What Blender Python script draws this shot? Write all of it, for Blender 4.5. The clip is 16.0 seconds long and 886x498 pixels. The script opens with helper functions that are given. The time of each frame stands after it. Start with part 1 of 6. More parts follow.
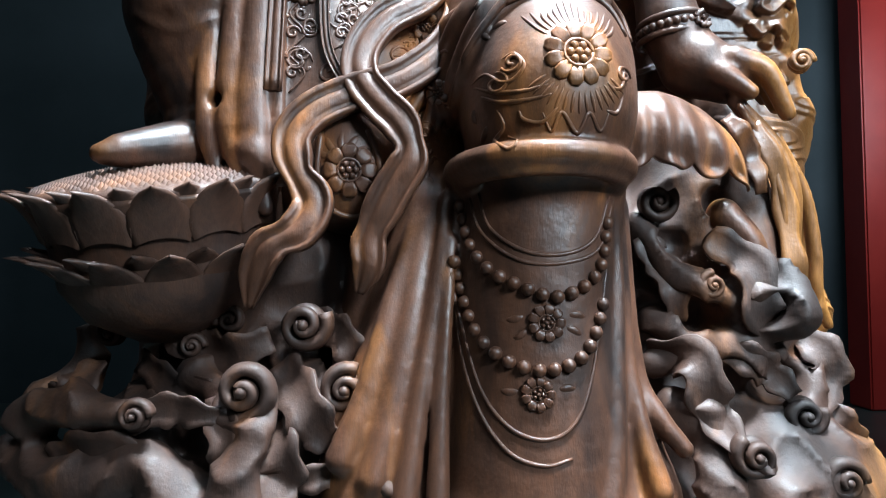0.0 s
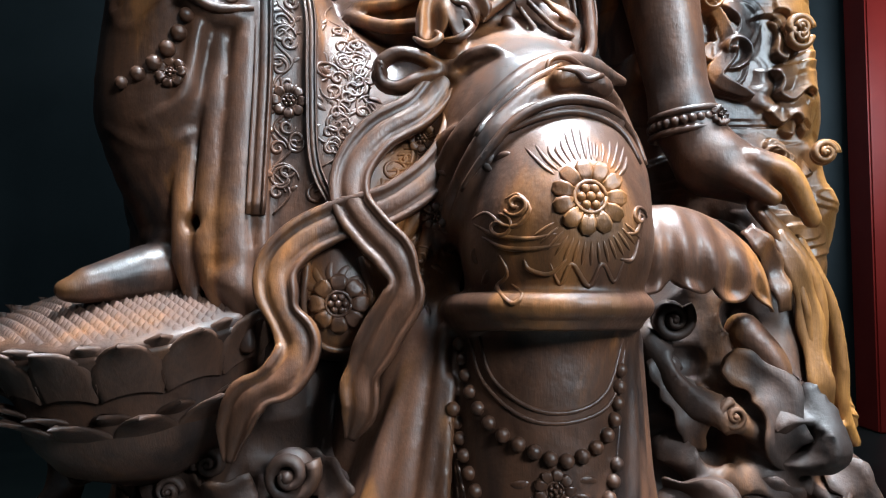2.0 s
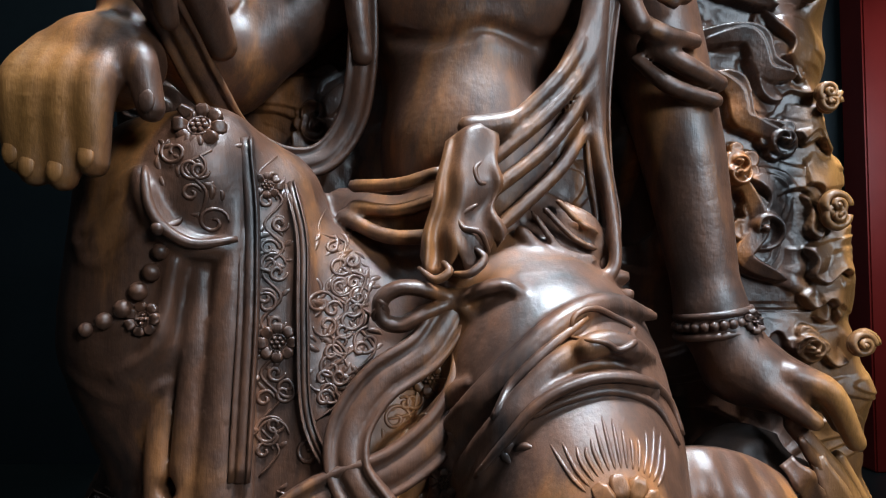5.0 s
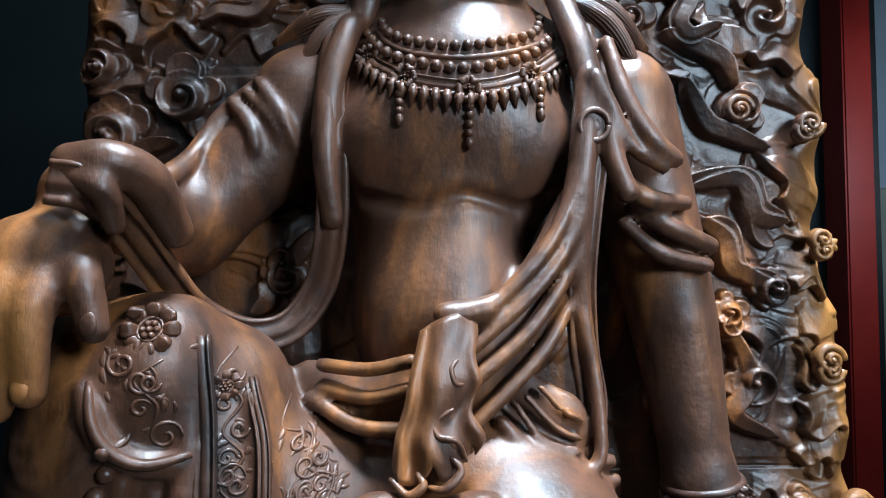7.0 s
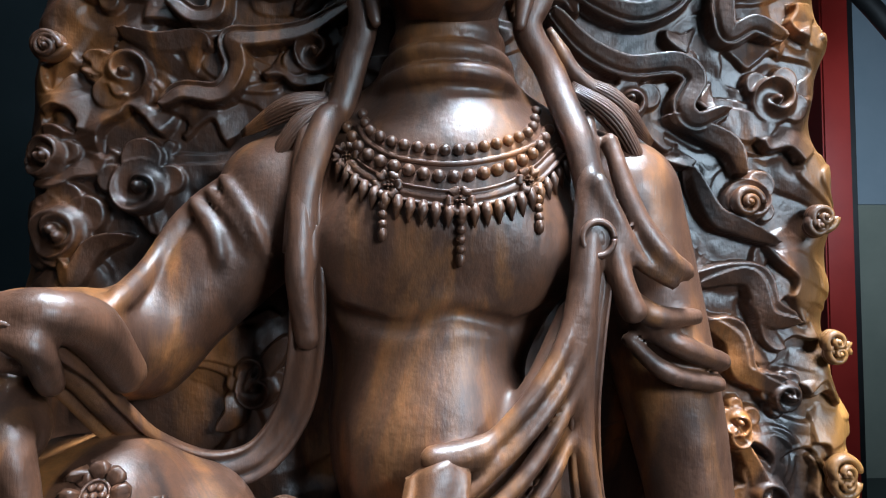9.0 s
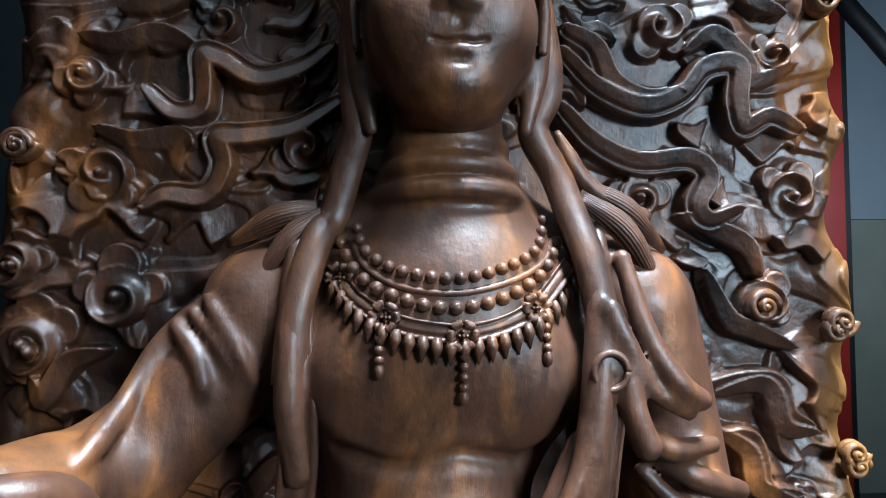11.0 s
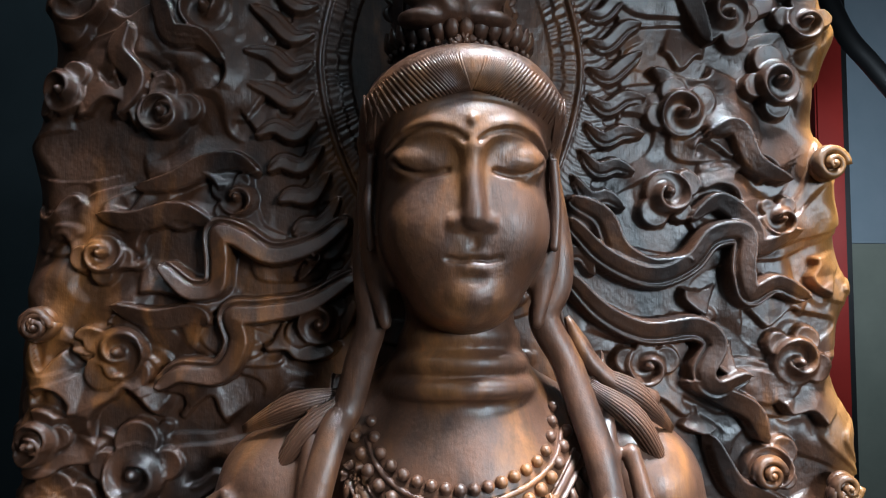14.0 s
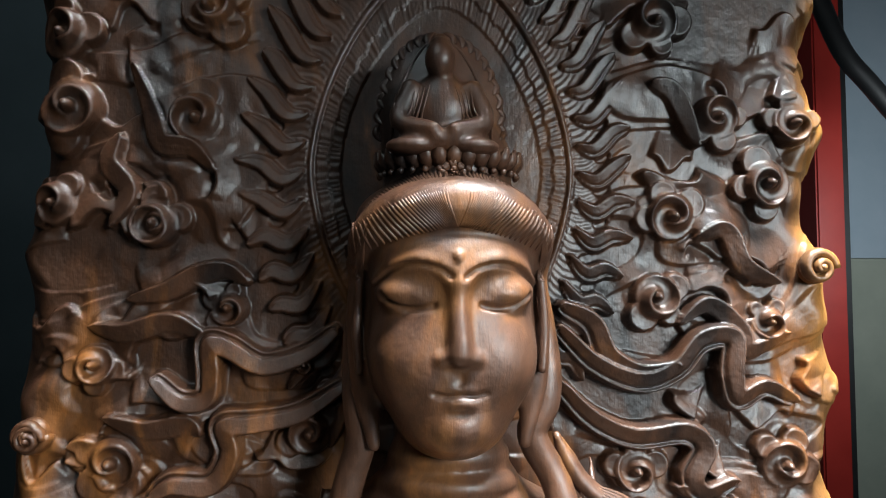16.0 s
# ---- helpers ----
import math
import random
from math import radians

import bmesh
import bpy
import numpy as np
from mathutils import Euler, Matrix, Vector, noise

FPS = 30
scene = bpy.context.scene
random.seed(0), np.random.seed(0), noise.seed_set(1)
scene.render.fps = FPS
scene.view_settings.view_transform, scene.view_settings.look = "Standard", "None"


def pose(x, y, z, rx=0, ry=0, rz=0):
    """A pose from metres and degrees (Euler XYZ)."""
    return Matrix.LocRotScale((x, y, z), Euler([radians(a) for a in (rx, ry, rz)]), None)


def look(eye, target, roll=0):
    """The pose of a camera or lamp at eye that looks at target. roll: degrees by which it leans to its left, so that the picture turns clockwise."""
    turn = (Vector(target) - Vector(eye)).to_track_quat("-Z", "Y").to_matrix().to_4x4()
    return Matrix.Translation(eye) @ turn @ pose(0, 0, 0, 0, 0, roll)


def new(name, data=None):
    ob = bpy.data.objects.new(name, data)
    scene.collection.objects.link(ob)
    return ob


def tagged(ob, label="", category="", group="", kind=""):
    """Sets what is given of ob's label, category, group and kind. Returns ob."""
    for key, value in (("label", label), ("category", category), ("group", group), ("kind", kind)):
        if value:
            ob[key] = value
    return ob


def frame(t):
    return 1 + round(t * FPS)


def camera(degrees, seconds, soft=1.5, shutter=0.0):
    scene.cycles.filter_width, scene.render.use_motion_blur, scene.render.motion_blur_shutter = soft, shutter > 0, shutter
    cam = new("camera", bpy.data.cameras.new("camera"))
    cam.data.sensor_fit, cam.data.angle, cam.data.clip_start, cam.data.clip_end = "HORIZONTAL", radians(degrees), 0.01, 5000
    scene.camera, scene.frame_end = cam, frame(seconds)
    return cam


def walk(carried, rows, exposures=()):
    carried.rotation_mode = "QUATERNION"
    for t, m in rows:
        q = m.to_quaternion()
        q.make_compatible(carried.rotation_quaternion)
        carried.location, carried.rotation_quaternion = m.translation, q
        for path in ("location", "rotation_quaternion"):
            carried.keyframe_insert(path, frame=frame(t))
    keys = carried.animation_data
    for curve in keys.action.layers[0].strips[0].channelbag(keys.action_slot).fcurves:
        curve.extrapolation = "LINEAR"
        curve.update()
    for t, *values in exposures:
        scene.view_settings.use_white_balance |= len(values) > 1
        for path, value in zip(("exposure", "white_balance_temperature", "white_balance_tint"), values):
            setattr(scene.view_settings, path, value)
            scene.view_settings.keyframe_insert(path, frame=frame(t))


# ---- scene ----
cam = camera(67.7, 16.0, soft=1.1)
METRES, EYE, TILT, LEAN, TURN = 1.2, 0.85, 3.0, 0.0, 0.0
ROWS = [
    (0.0, 0.0, 0.0, 0.0, -0.0, -0.0, 0.0),
    (0.5, 0.0035, 0.0178, 0.0359, 0.04, -0.06, -0.01),
    (1.0, 0.0069, 0.0269, 0.0686, 0.05, -0.09, 0.01),
    (1.5, 0.0095, 0.0387, 0.0971, 0.05, -0.1, 0.01),
    (2.0, 0.0031, 0.0513, 0.1214, 0.11, -0.1, 0.09),
    (2.5, -0.0018, 0.0672, 0.1448, 0.13, -0.11, 0.03),
    (3.0, 0.0033, 0.0839, 0.1765, 0.11, -0.09, 0.07),
    (3.5, 0.0014, 0.0983, 0.2059, 0.12, -0.04, 0.07),
    (4.0, 0.0032, 0.1085, 0.2271, -0.13, -0.09, 0.02),
    (4.5, -0.0071, 0.1173, 0.2679, -0.59, -0.15, 0.08),
    (5.0, -0.0116, 0.1197, 0.3318, -0.72, -0.25, 0.0),
    (7.5, -0.0032, 0.172, 0.5143, -2.72, -0.3, -0.1),
    (8.0, -0.0061, 0.1841, 0.5393, -3.26, -0.23, -0.11),
    (8.5, -0.0107, 0.2018, 0.5643, -3.66, -0.2, -0.08),
    (9.0, -0.0091, 0.2185, 0.5868, -4.0, -0.22, -0.16),
    (11.5, -0.0187, 0.2602, 0.7055, -4.82, -0.17, -0.18),
    (12.0, -0.0229, 0.2633, 0.7295, -4.83, -0.15, -0.21),
    (12.5, -0.0198, 0.2646, 0.7616, -4.78, -0.21, -0.2),
    (13.0, -0.0198, 0.2589, 0.7828, -4.77, -0.15, -0.23),
    (13.5, -0.0213, 0.2535, 0.8093, -4.75, -0.11, -0.19),
    (14.0, -0.0254, 0.2482, 0.8361, -4.75, -0.11, -0.25),
    (14.5, -0.0289, 0.2456, 0.8599, -4.71, -0.06, -0.23),
    (15.0, -0.0307, 0.2455, 0.885, -4.7, -0.05, -0.24),
    (15.5, -0.0221, 0.2455, 0.9088, -4.67, -0.05, -0.23),
    (16.0, -0.016, 0.2439, 0.9335, -4.67, -0.06, -0.23),
]
walk(cam, [(t, pose(0, 0, EYE, TILT, LEAN, TURN) @ pose(METRES * x, METRES * y, METRES * z, 90 + pitch, roll, yaw)) for t, x, y, z, yaw, pitch, roll in ROWS],
     [(0.0, 0.1, 6100, 10), (2.0, -0.25, 6200, 10), (3.5, -0.65, 6250, 10), (5.0, -1.1, 6050, 10), (9.0, -0.65, 5800, 8), (12.5, -0.75, 5800, 8), (14.5, -0.45, 6300, 10), (16.0, -0.15, 6800, 10)])

# ---------- world and lamps ----------
world = bpy.data.worlds.new("room_air")
scene.world = world
world.use_nodes = True
world.node_tree.nodes["Background"].inputs[0].default_value = (0.50, 0.62, 0.75, 1)
world.node_tree.nodes["Background"].inputs[1].default_value = 0.05


def area_lamp(name, eye, target, size, power, color, spread=180):
    lamp = bpy.data.lights.new(name, "AREA")
    lamp.size, lamp.energy, lamp.color = size, power, color
    lamp.spread = radians(spread)
    ob = new(name, lamp)
    ob.matrix_world = look(eye, target)
    return ob


area_lamp("ceiling_lamp_front", (0.66, 0.36, 4.00), (0.20, 0.74, 1.05), 0.6, 76, (0.84, 0.94, 1.0), spread=56)
# weak added fill from the left, not a fitting of the room
area_lamp("left_fill", (-0.90, -0.60, 4.10), (-0.05, 0.80, 1.10), 1.0, 3, (0.78, 0.92, 1.0), spread=70)
# added fill at 2.3 m that brightens the right half of the slab
area_lamp("right_fill", (1.60, -1.30, 2.30), (0.36, 0.85, 1.40), 0.7, 16, (0.78, 0.92, 1.0), spread=56)
# broad unseen fill from the front, added to lift the darkest folds
area_lamp("front_fill", (-0.6, -2.6, 3.4), (0.0, 0.8, 1.0), 2.0, 6, (0.74, 0.92, 1.0))
# lamp added behind the slab only to brighten the back wall
area_lamp("back_wall_fill", (-1.2, 2.2, 5.3), (-1.4, 4.4, 1.0), 0.8, 36, (0.75, 0.92, 1.0))
# added lamp that makes the pale north-east walls bright; there is no window
area_lamp("pale_wall_fill", (3.2, 3.0, 2.3), (3.9, 5.3, 2.1), 0.8, 30, (0.80, 0.92, 1.0))

# ---------- materials ----------


def material(name, build):
    m = bpy.data.materials.new(name)
    m.use_nodes = True
    nt = m.node_tree
    build(nt, nt.nodes["Principled BSDF"])
    return m


def node(nt, kind, **values):
    n = nt.nodes.new(kind)
    for key, value in values.items():
        n.inputs[key].default_value = value
    return n


def ramp(nt, source, *stops):
    n = nt.nodes.new("ShaderNodeValToRGB")
    el = n.color_ramp.elements
    while len(el) < len(stops):
        el.new(0.5)
    for e, (at, c) in zip(el, stops):
        e.position, e.color = at, (*c, 1)
    nt.links.new(source, n.inputs[0])
    return n.outputs[0]


def carved_wood(name, dark, mid, warm, rough=0.3, bump=0.25, sap=None):
    def build(nt, bsdf):
        tc = nt.nodes.new("ShaderNodeTexCoord")
        # long streaks of heartwood running up the log
        m1 = node(nt, "ShaderNodeMapping")
        m1.inputs["Scale"].default_value = (9, 8, 3.0)
        nt.links.new(tc.outputs["Object"], m1.inputs[0])
        n1 = node(nt, "ShaderNodeTexNoise", Scale=1.0, Detail=5.0, Roughness=0.55, Distortion=0.9)
        nt.links.new(m1.outputs[0], n1.inputs["Vector"])
        c1 = ramp(nt, n1.outputs[0], (0.34, dark), (0.46, mid), (0.55, mid), (0.70, warm))
        # fine grain
        m2 = node(nt, "ShaderNodeMapping")
        m2.inputs["Scale"].default_value = (560, 560, 40)
        nt.links.new(tc.outputs["Object"], m2.inputs[0])
        n2 = node(nt, "ShaderNodeTexNoise", Scale=1.0, Detail=3.0, Roughness=0.7)
        nt.links.new(m2.outputs[0], n2.inputs["Vector"])
        c2 = ramp(nt, n2.outputs[0], (0.30, (0.42, 0.40, 0.39)), (0.62, (1, 1, 1)))
        # blotches of old oil and handling
        m6 = node(nt, "ShaderNodeMapping")
        m6.inputs["Scale"].default_value = (34, 30, 15)
        nt.links.new(tc.outputs["Object"], m6.inputs[0])
        n6 = node(nt, "ShaderNodeTexNoise", Scale=1.0, Detail=6.0, Roughness=0.7, Distortion=0.4)
        nt.links.new(m6.outputs[0], n6.inputs["Vector"])
        c6 = ramp(nt, n6.outputs[0], (0.34, (0.50, 0.47, 0.46)), (0.50, (1, 1, 1)), (0.68, (1.55, 1.42, 1.25)))
        blot = nt.nodes.new("ShaderNodeMix")
        blot.data_type, blot.blend_type = "RGBA", "MULTIPLY"
        blot.inputs[0].default_value = 0.8
        nt.links.new(c1, blot.inputs[6])
        nt.links.new(c6, blot.inputs[7])
        mix = nt.nodes.new("ShaderNodeMix")
        mix.data_type, mix.blend_type = "RGBA", "MULTIPLY"
        mix.inputs[0].default_value = 0.35
        nt.links.new(blot.outputs[2], mix.inputs[6])
        nt.links.new(c2, mix.inputs[7])
        color = mix.outputs[2]
        if sap:
            # pale golden sapwood in the outer shell of the log, past the radius sap
            m3 = node(nt, "ShaderNodeMapping")
            m3.inputs["Location"].default_value = (0.03, -1.142, 0)
            m3.inputs["Scale"].default_value = (1, 1.12, 0)
            nt.links.new(tc.outputs["Object"], m3.inputs[0])
            far = nt.nodes.new("ShaderNodeVectorMath")
            far.operation = "LENGTH"
            nt.links.new(m3.outputs[0], far.inputs[0])
            n5 = node(nt, "ShaderNodeTexNoise", Scale=7.0, Detail=4.0)
            nt.links.new(tc.outputs["Object"], n5.inputs["Vector"])
            add = nt.nodes.new("ShaderNodeMath")
            add.operation = "MULTIPLY_ADD"
            add.inputs[1].default_value = 0.09
            nt.links.new(n5.outputs[0], add.inputs[0])
            nt.links.new(far.outputs["Value"], add.inputs[2])
            edge = node(nt, "ShaderNodeMapRange")
            edge.inputs[1].default_value, edge.inputs[2].default_value = sap + 0.02, sap + 0.075
            nt.links.new(add.outputs[0], edge.inputs[0])
            pale = nt.nodes.new("ShaderNodeMix")
            pale.data_type = "RGBA"
            tint = nt.nodes.new("ShaderNodeMix")
            tint.data_type, tint.blend_type = "RGBA", "MULTIPLY"
            tint.inputs[0].default_value = 0.5
            nt.links.new(ramp(nt, n1.outputs[0], (0.32, (0.15, 0.062, 0.019)), (0.66, (0.42, 0.180, 0.042))), tint.inputs[6])
            nt.links.new(c2, tint.inputs[7])
            nt.links.new(edge.outputs[0], pale.inputs[0])
            nt.links.new(color, pale.inputs[6])
            nt.links.new(tint.outputs[2], pale.inputs[7])
            color = pale.outputs[2]
        nt.links.new(color, bsdf.inputs["Base Color"])
        # uneven polish
        n3 = node(nt, "ShaderNodeTexNoise", Scale=14.0, Detail=4.0)
        nt.links.new(tc.outputs["Object"], n3.inputs["Vector"])
        r = node(nt, "ShaderNodeMapRange")
        r.inputs[3].default_value, r.inputs[4].default_value = rough - 0.10, rough + 0.18
        nt.links.new(n3.outputs[0], r.inputs[0])
        nt.links.new(r.outputs[0], bsdf.inputs["Roughness"])
        # chisel facets and grain relief
        n4 = node(nt, "ShaderNodeTexNoise", Scale=34.0, Detail=3.0, Roughness=0.55)
        nt.links.new(tc.outputs["Object"], n4.inputs["Vector"])
        b1 = node(nt, "ShaderNodeBump", Strength=bump, Distance=0.004)
        nt.links.new(n4.outputs[0], b1.inputs["Height"])
        b2 = node(nt, "ShaderNodeBump", Strength=0.24, Distance=0.0012)
        nt.links.new(n2.outputs[0], b2.inputs["Height"])
        # small tool marks between the facets
        n7 = node(nt, "ShaderNodeTexNoise", Scale=150.0, Detail=3.0, Roughness=0.6)
        nt.links.new(tc.outputs["Object"], n7.inputs["Vector"])
        b3 = node(nt, "ShaderNodeBump", Strength=0.5 * bump, Distance=0.0014)
        nt.links.new(n7.outputs[0], b3.inputs["Height"])
        nt.links.new(b1.outputs[0], b3.inputs["Normal"])
        nt.links.new(b3.outputs[0], b2.inputs["Normal"])
        nt.links.new(b2.outputs[0], bsdf.inputs["Normal"])
        bsdf.inputs["Specular IOR Level"].default_value = 0.5
        bsdf.inputs["Coat Weight"].default_value = 0.05
        bsdf.inputs["Coat Roughness"].default_value = 0.25
    return material(name, build)


def worn(name, a, b, rough=0.7, scale=3.0, bump=0.1):
    def build(nt, bsdf):
        tc = nt.nodes.new("ShaderNodeTexCoord")
        n1 = node(nt, "ShaderNodeTexNoise", Scale=scale, Detail=6.0, Roughness=0.65)
        nt.links.new(tc.outputs["Object"], n1.inputs["Vector"])
        nt.links.new(ramp(nt, n1.outputs[0], (0.3, a), (0.7, b)), bsdf.inputs["Base Color"])
        n2 = node(nt, "ShaderNodeTexNoise", Scale=scale * 30, Detail=3.0)
        nt.links.new(tc.outputs["Object"], n2.inputs["Vector"])
        b1 = node(nt, "ShaderNodeBump", Strength=bump, Distance=0.003)
        nt.links.new(n2.outputs[0], b1.inputs["Height"])
        nt.links.new(b1.outputs[0], bsdf.inputs["Normal"])
        bsdf.inputs["Roughness"].default_value = rough
    return material(name, build)


WOOD = carved_wood("polished_suar_wood", (0.021, 0.0118, 0.0092), (0.080, 0.0345, 0.0190), (0.25, 0.098, 0.029), 0.40, 0.40, 0.495)
WOOD_PANEL = carved_wood("carved_panel_wood", (0.015, 0.0080, 0.0060), (0.054, 0.0220, 0.0110), (0.25, 0.092, 0.024), 0.38, 0.60, 0.51)
WOOD_BASE = carved_wood("rough_root_wood", (0.016, 0.0092, 0.0072), (0.045, 0.0210, 0.0130), (0.14, 0.056, 0.020), 0.60, 0.5, 0.60)
WOOD_LOTUS = carved_wood("lotus_wood", (0.024, 0.0130, 0.0100), (0.074, 0.035, 0.0215), (0.17, 0.070, 0.026), 0.52, 0.45)
FLOOR = worn("dark_floor", (0.020, 0.030, 0.030), (0.040, 0.052, 0.050), 0.35, 2.0)
DARK_WALL = worn("dark_wall_cloth", (0.026, 0.040, 0.046), (0.040, 0.056, 0.064), 0.8, 1.5)
RED = worn("red_lacquer", (0.28, 0.018, 0.014), (0.38, 0.030, 0.022), 0.4, 2.5)
BLUE = worn("pale_blue_plaster", (0.33, 0.42, 0.50), (0.42, 0.50, 0.58), 0.8, 1.2)
BEIGE = worn("greenish_beige_plaster", (0.27, 0.30, 0.25), (0.36, 0.38, 0.32), 0.8, 1.2)
CEIL = worn("ceiling_paint", (0.10, 0.11, 0.12), (0.15, 0.16, 0.17), 0.9, 1.0)
BLACK = worn("black_metal", (0.008, 0.008, 0.009), (0.014, 0.014, 0.015), 0.5, 8.0)

# ---------- modelling tools ----------
from mathutils.bvhtree import BVHTree


def spline(points, steps=6):
    """A Catmull-Rom curve through the points, as an array."""
    p = np.array(points, float)
    p = np.vstack([2 * p[0] - p[1], p, 2 * p[-1] - p[-2]])
    t = np.linspace(0, 1, steps, endpoint=False)[:, None]
    out = []
    for i in range(1, len(p) - 2):
        a, b, c, d = p[i - 1:i + 3]
        out.append(0.5 * (2 * b + (c - a) * t + (2 * a - 5 * b + 4 * c - d) * t ** 2 + (3 * b - a - 3 * c + d) * t ** 3))
    return np.vstack(out + [p[-2:-1]])


class Clay:
    """A block of clay on a grid: shapes are blended in or cut out, then skinned."""

    def __init__(self, lo, hi, h):
        self.lo, self.h = np.array(lo, float), h
        self.n = np.ceil((np.array(hi) - self.lo) / h).astype(int) + 1
        self.d = np.full(self.n, 0.5, np.float32)

    def window(self, lo, hi):
        a = np.clip(((np.array(lo) - self.lo) / self.h).astype(int), 0, self.n - 1)
        b = np.clip(((np.array(hi) - self.lo) / self.h).astype(int) + 2, 1, self.n)
        b = np.maximum(b, a + 1)
        axes = [(self.lo[i] + self.h * np.arange(a[i], b[i])).astype(np.float32) for i in range(3)]
        return tuple(slice(a[i], b[i]) for i in range(3)), np.ix_(*axes)

    def blend(self, sl, f, k, cut):
        a = self.d[sl]
        if cut:
            a, f = -a, f
        w = np.maximum(k - np.abs(a - f), 0) / k
        m = np.minimum(a, f) - w * w * k * 0.25
        self.d[sl] = -m if cut else m

    def ball(self, c, r, k=0.02, turn=(0, 0, 0), cut=False):
        c, r = np.array(c, float), np.array(r, float) * np.ones(3)
        reach = r.max() + k + 2 * self.h
        sl, (x, y, z) = self.window(c - reach, c + reach)
        q = [x - c[0], y - c[1], z - c[2]]
        if any(turn):
            m = np.array(Euler([radians(v) for v in turn]).to_matrix().transposed())
            q = [m[i, 0] * q[0] + m[i, 1] * q[1] + m[i, 2] * q[2] for i in range(3)]
        k0 = np.sqrt(sum((q[i] / r[i]) ** 2 for i in range(3)))
        k1 = np.sqrt(sum((q[i] / r[i] ** 2) ** 2 for i in range(3))) + 1e-9
        self.blend(sl, (k0 * (k0 - 1) / k1).astype(np.float32), k, cut)

    def rod(self, points, radii, k=0.015, steps=5, cut=False, flat=1.0):
        """A tapered rod along a smooth curve; flat < 1 thins it from front to back."""
        p = spline(points, steps) if len(points) > 2 else np.array(points, float)
        r = np.interp(np.linspace(0, 1, len(p)), np.linspace(0, 1, len(np.atleast_1d(radii))), np.atleast_1d(radii)) if np.ndim(radii) else np.full(len(p), radii)
        reach = r.max() + k + 2 * self.h
        sl, (x, y, z) = self.window(p.min(0) - reach, p.max(0) + reach)
        best = np.full(np.broadcast_shapes(x.shape, y.shape, z.shape), 9.0, np.float32)
        w0 = np.array([s.start for s in sl])
        for i in range(len(p) - 1):
            s2, (x, y, z) = self.window(np.minimum(p[i], p[i + 1]) - reach, np.maximum(p[i], p[i + 1]) + reach)
            inner = tuple(slice(s.start - w, s.stop - w) for s, w in zip(s2, w0))
            a, ab = p[i], p[i + 1] - p[i]
            fy = 1 / flat
            ll = ab[0] ** 2 + (ab[1] * fy) ** 2 + ab[2] ** 2 + 1e-12
            q = (x - a[0], (y - a[1]) * fy, z - a[2])
            t = np.clip((q[0] * ab[0] + q[1] * ab[1] * fy + q[2] * ab[2]) / ll, 0, 1)
            d = np.sqrt((q[0] - t * ab[0]) ** 2 + (q[1] - t * ab[1] * fy) ** 2 + (q[2] - t * ab[2]) ** 2) - (r[i] + t * (r[i + 1] - r[i]))
            best[inner] = np.minimum(best[inner], (d * (0.5 + 0.5 * flat)).astype(np.float32))
        self.blend(sl, best, k, cut)

    def front(self, x, z, default):
        """Depth of the first clay met from the front."""
        i, k = int(round((x - self.lo[0]) / self.h)), int(round((z - self.lo[2]) / self.h))
        if not (0 <= i < self.n[0] and 0 <= k < self.n[2]):
            return default
        col = self.d[i, :, k] < 0
        return self.lo[1] + self.h * int(col.argmax()) if col.any() else default

    def fold(self, points, radii, k=0.008, sink=0.1):
        """A rolled fold that follows the clay already there."""
        p = spline(points, 5)
        y = np.array([min(max(self.front(x, z, yy), yy - 0.05), yy + 0.09) for x, yy, z in p])
        for _ in range(8):
            y = np.concatenate([y[:1], (y[:-2] + 2 * y[1:-1] + y[2:]) / 4, y[-1:]])
        r = np.interp(np.linspace(0, 1, len(p)), np.linspace(0, 1, len(np.atleast_1d(radii))), np.atleast_1d(radii))
        r = r * np.interp(np.linspace(0, 1, len(p)), [0, 0.12, 0.88, 1], [0.45, 1, 1, 0.45])
        self.rod(np.stack([p[:, 0], y + sink * r.mean(), p[:, 2]], 1), r, k, 2)

    def groove(self, points, r, k=0.012):
        """A soft crease cut along the clay already there; points are x and z."""
        p = spline(points, 5)
        y = np.array([self.front(x, z, 0.83) for x, z in p])
        for _ in range(6):
            y = np.concatenate([y[:1], (y[:-2] + 2 * y[1:-1] + y[2:]) / 4, y[-1:]])
        self.rod(np.stack([p[:, 0], y, p[:, 1]], 1), r, k, 2, cut=True)

    def ring(self, c, ra, rb, r, k=0.008, tilt=(0, 0, 0), a0=0, a1=360):
        m = Euler([radians(v) for v in tilt]).to_matrix()
        pts = [np.array(c) + np.array(m @ Vector((ra * math.cos(radians(a)), rb * math.sin(radians(a)), 0))) for a in np.linspace(a0, a1, 25)]
        self.rod(pts, r, k, 2)

    def skin(self):
        """Surface nets: one vertex in each cell that the surface crosses."""
        d = self.d
        d[[0, -1]], d[:, [0, -1]], d[:, :, [0, -1]] = 0.5, 0.5, 0.5
        s = d < 0
        n = np.array(d.shape) - 1
        count = np.zeros(n, np.int8)
        for o in np.ndindex(2, 2, 2):
            count += s[o[0]:o[0] + n[0], o[1]:o[1] + n[1], o[2]:o[2] + n[2]]
        cells = np.argwhere((count > 0) & (count < 8))
        index = np.full(n, -1, np.int64)
        index[tuple(cells.T)] = np.arange(len(cells))
        total, hits = np.zeros((len(cells), 3)), np.zeros(len(cells))
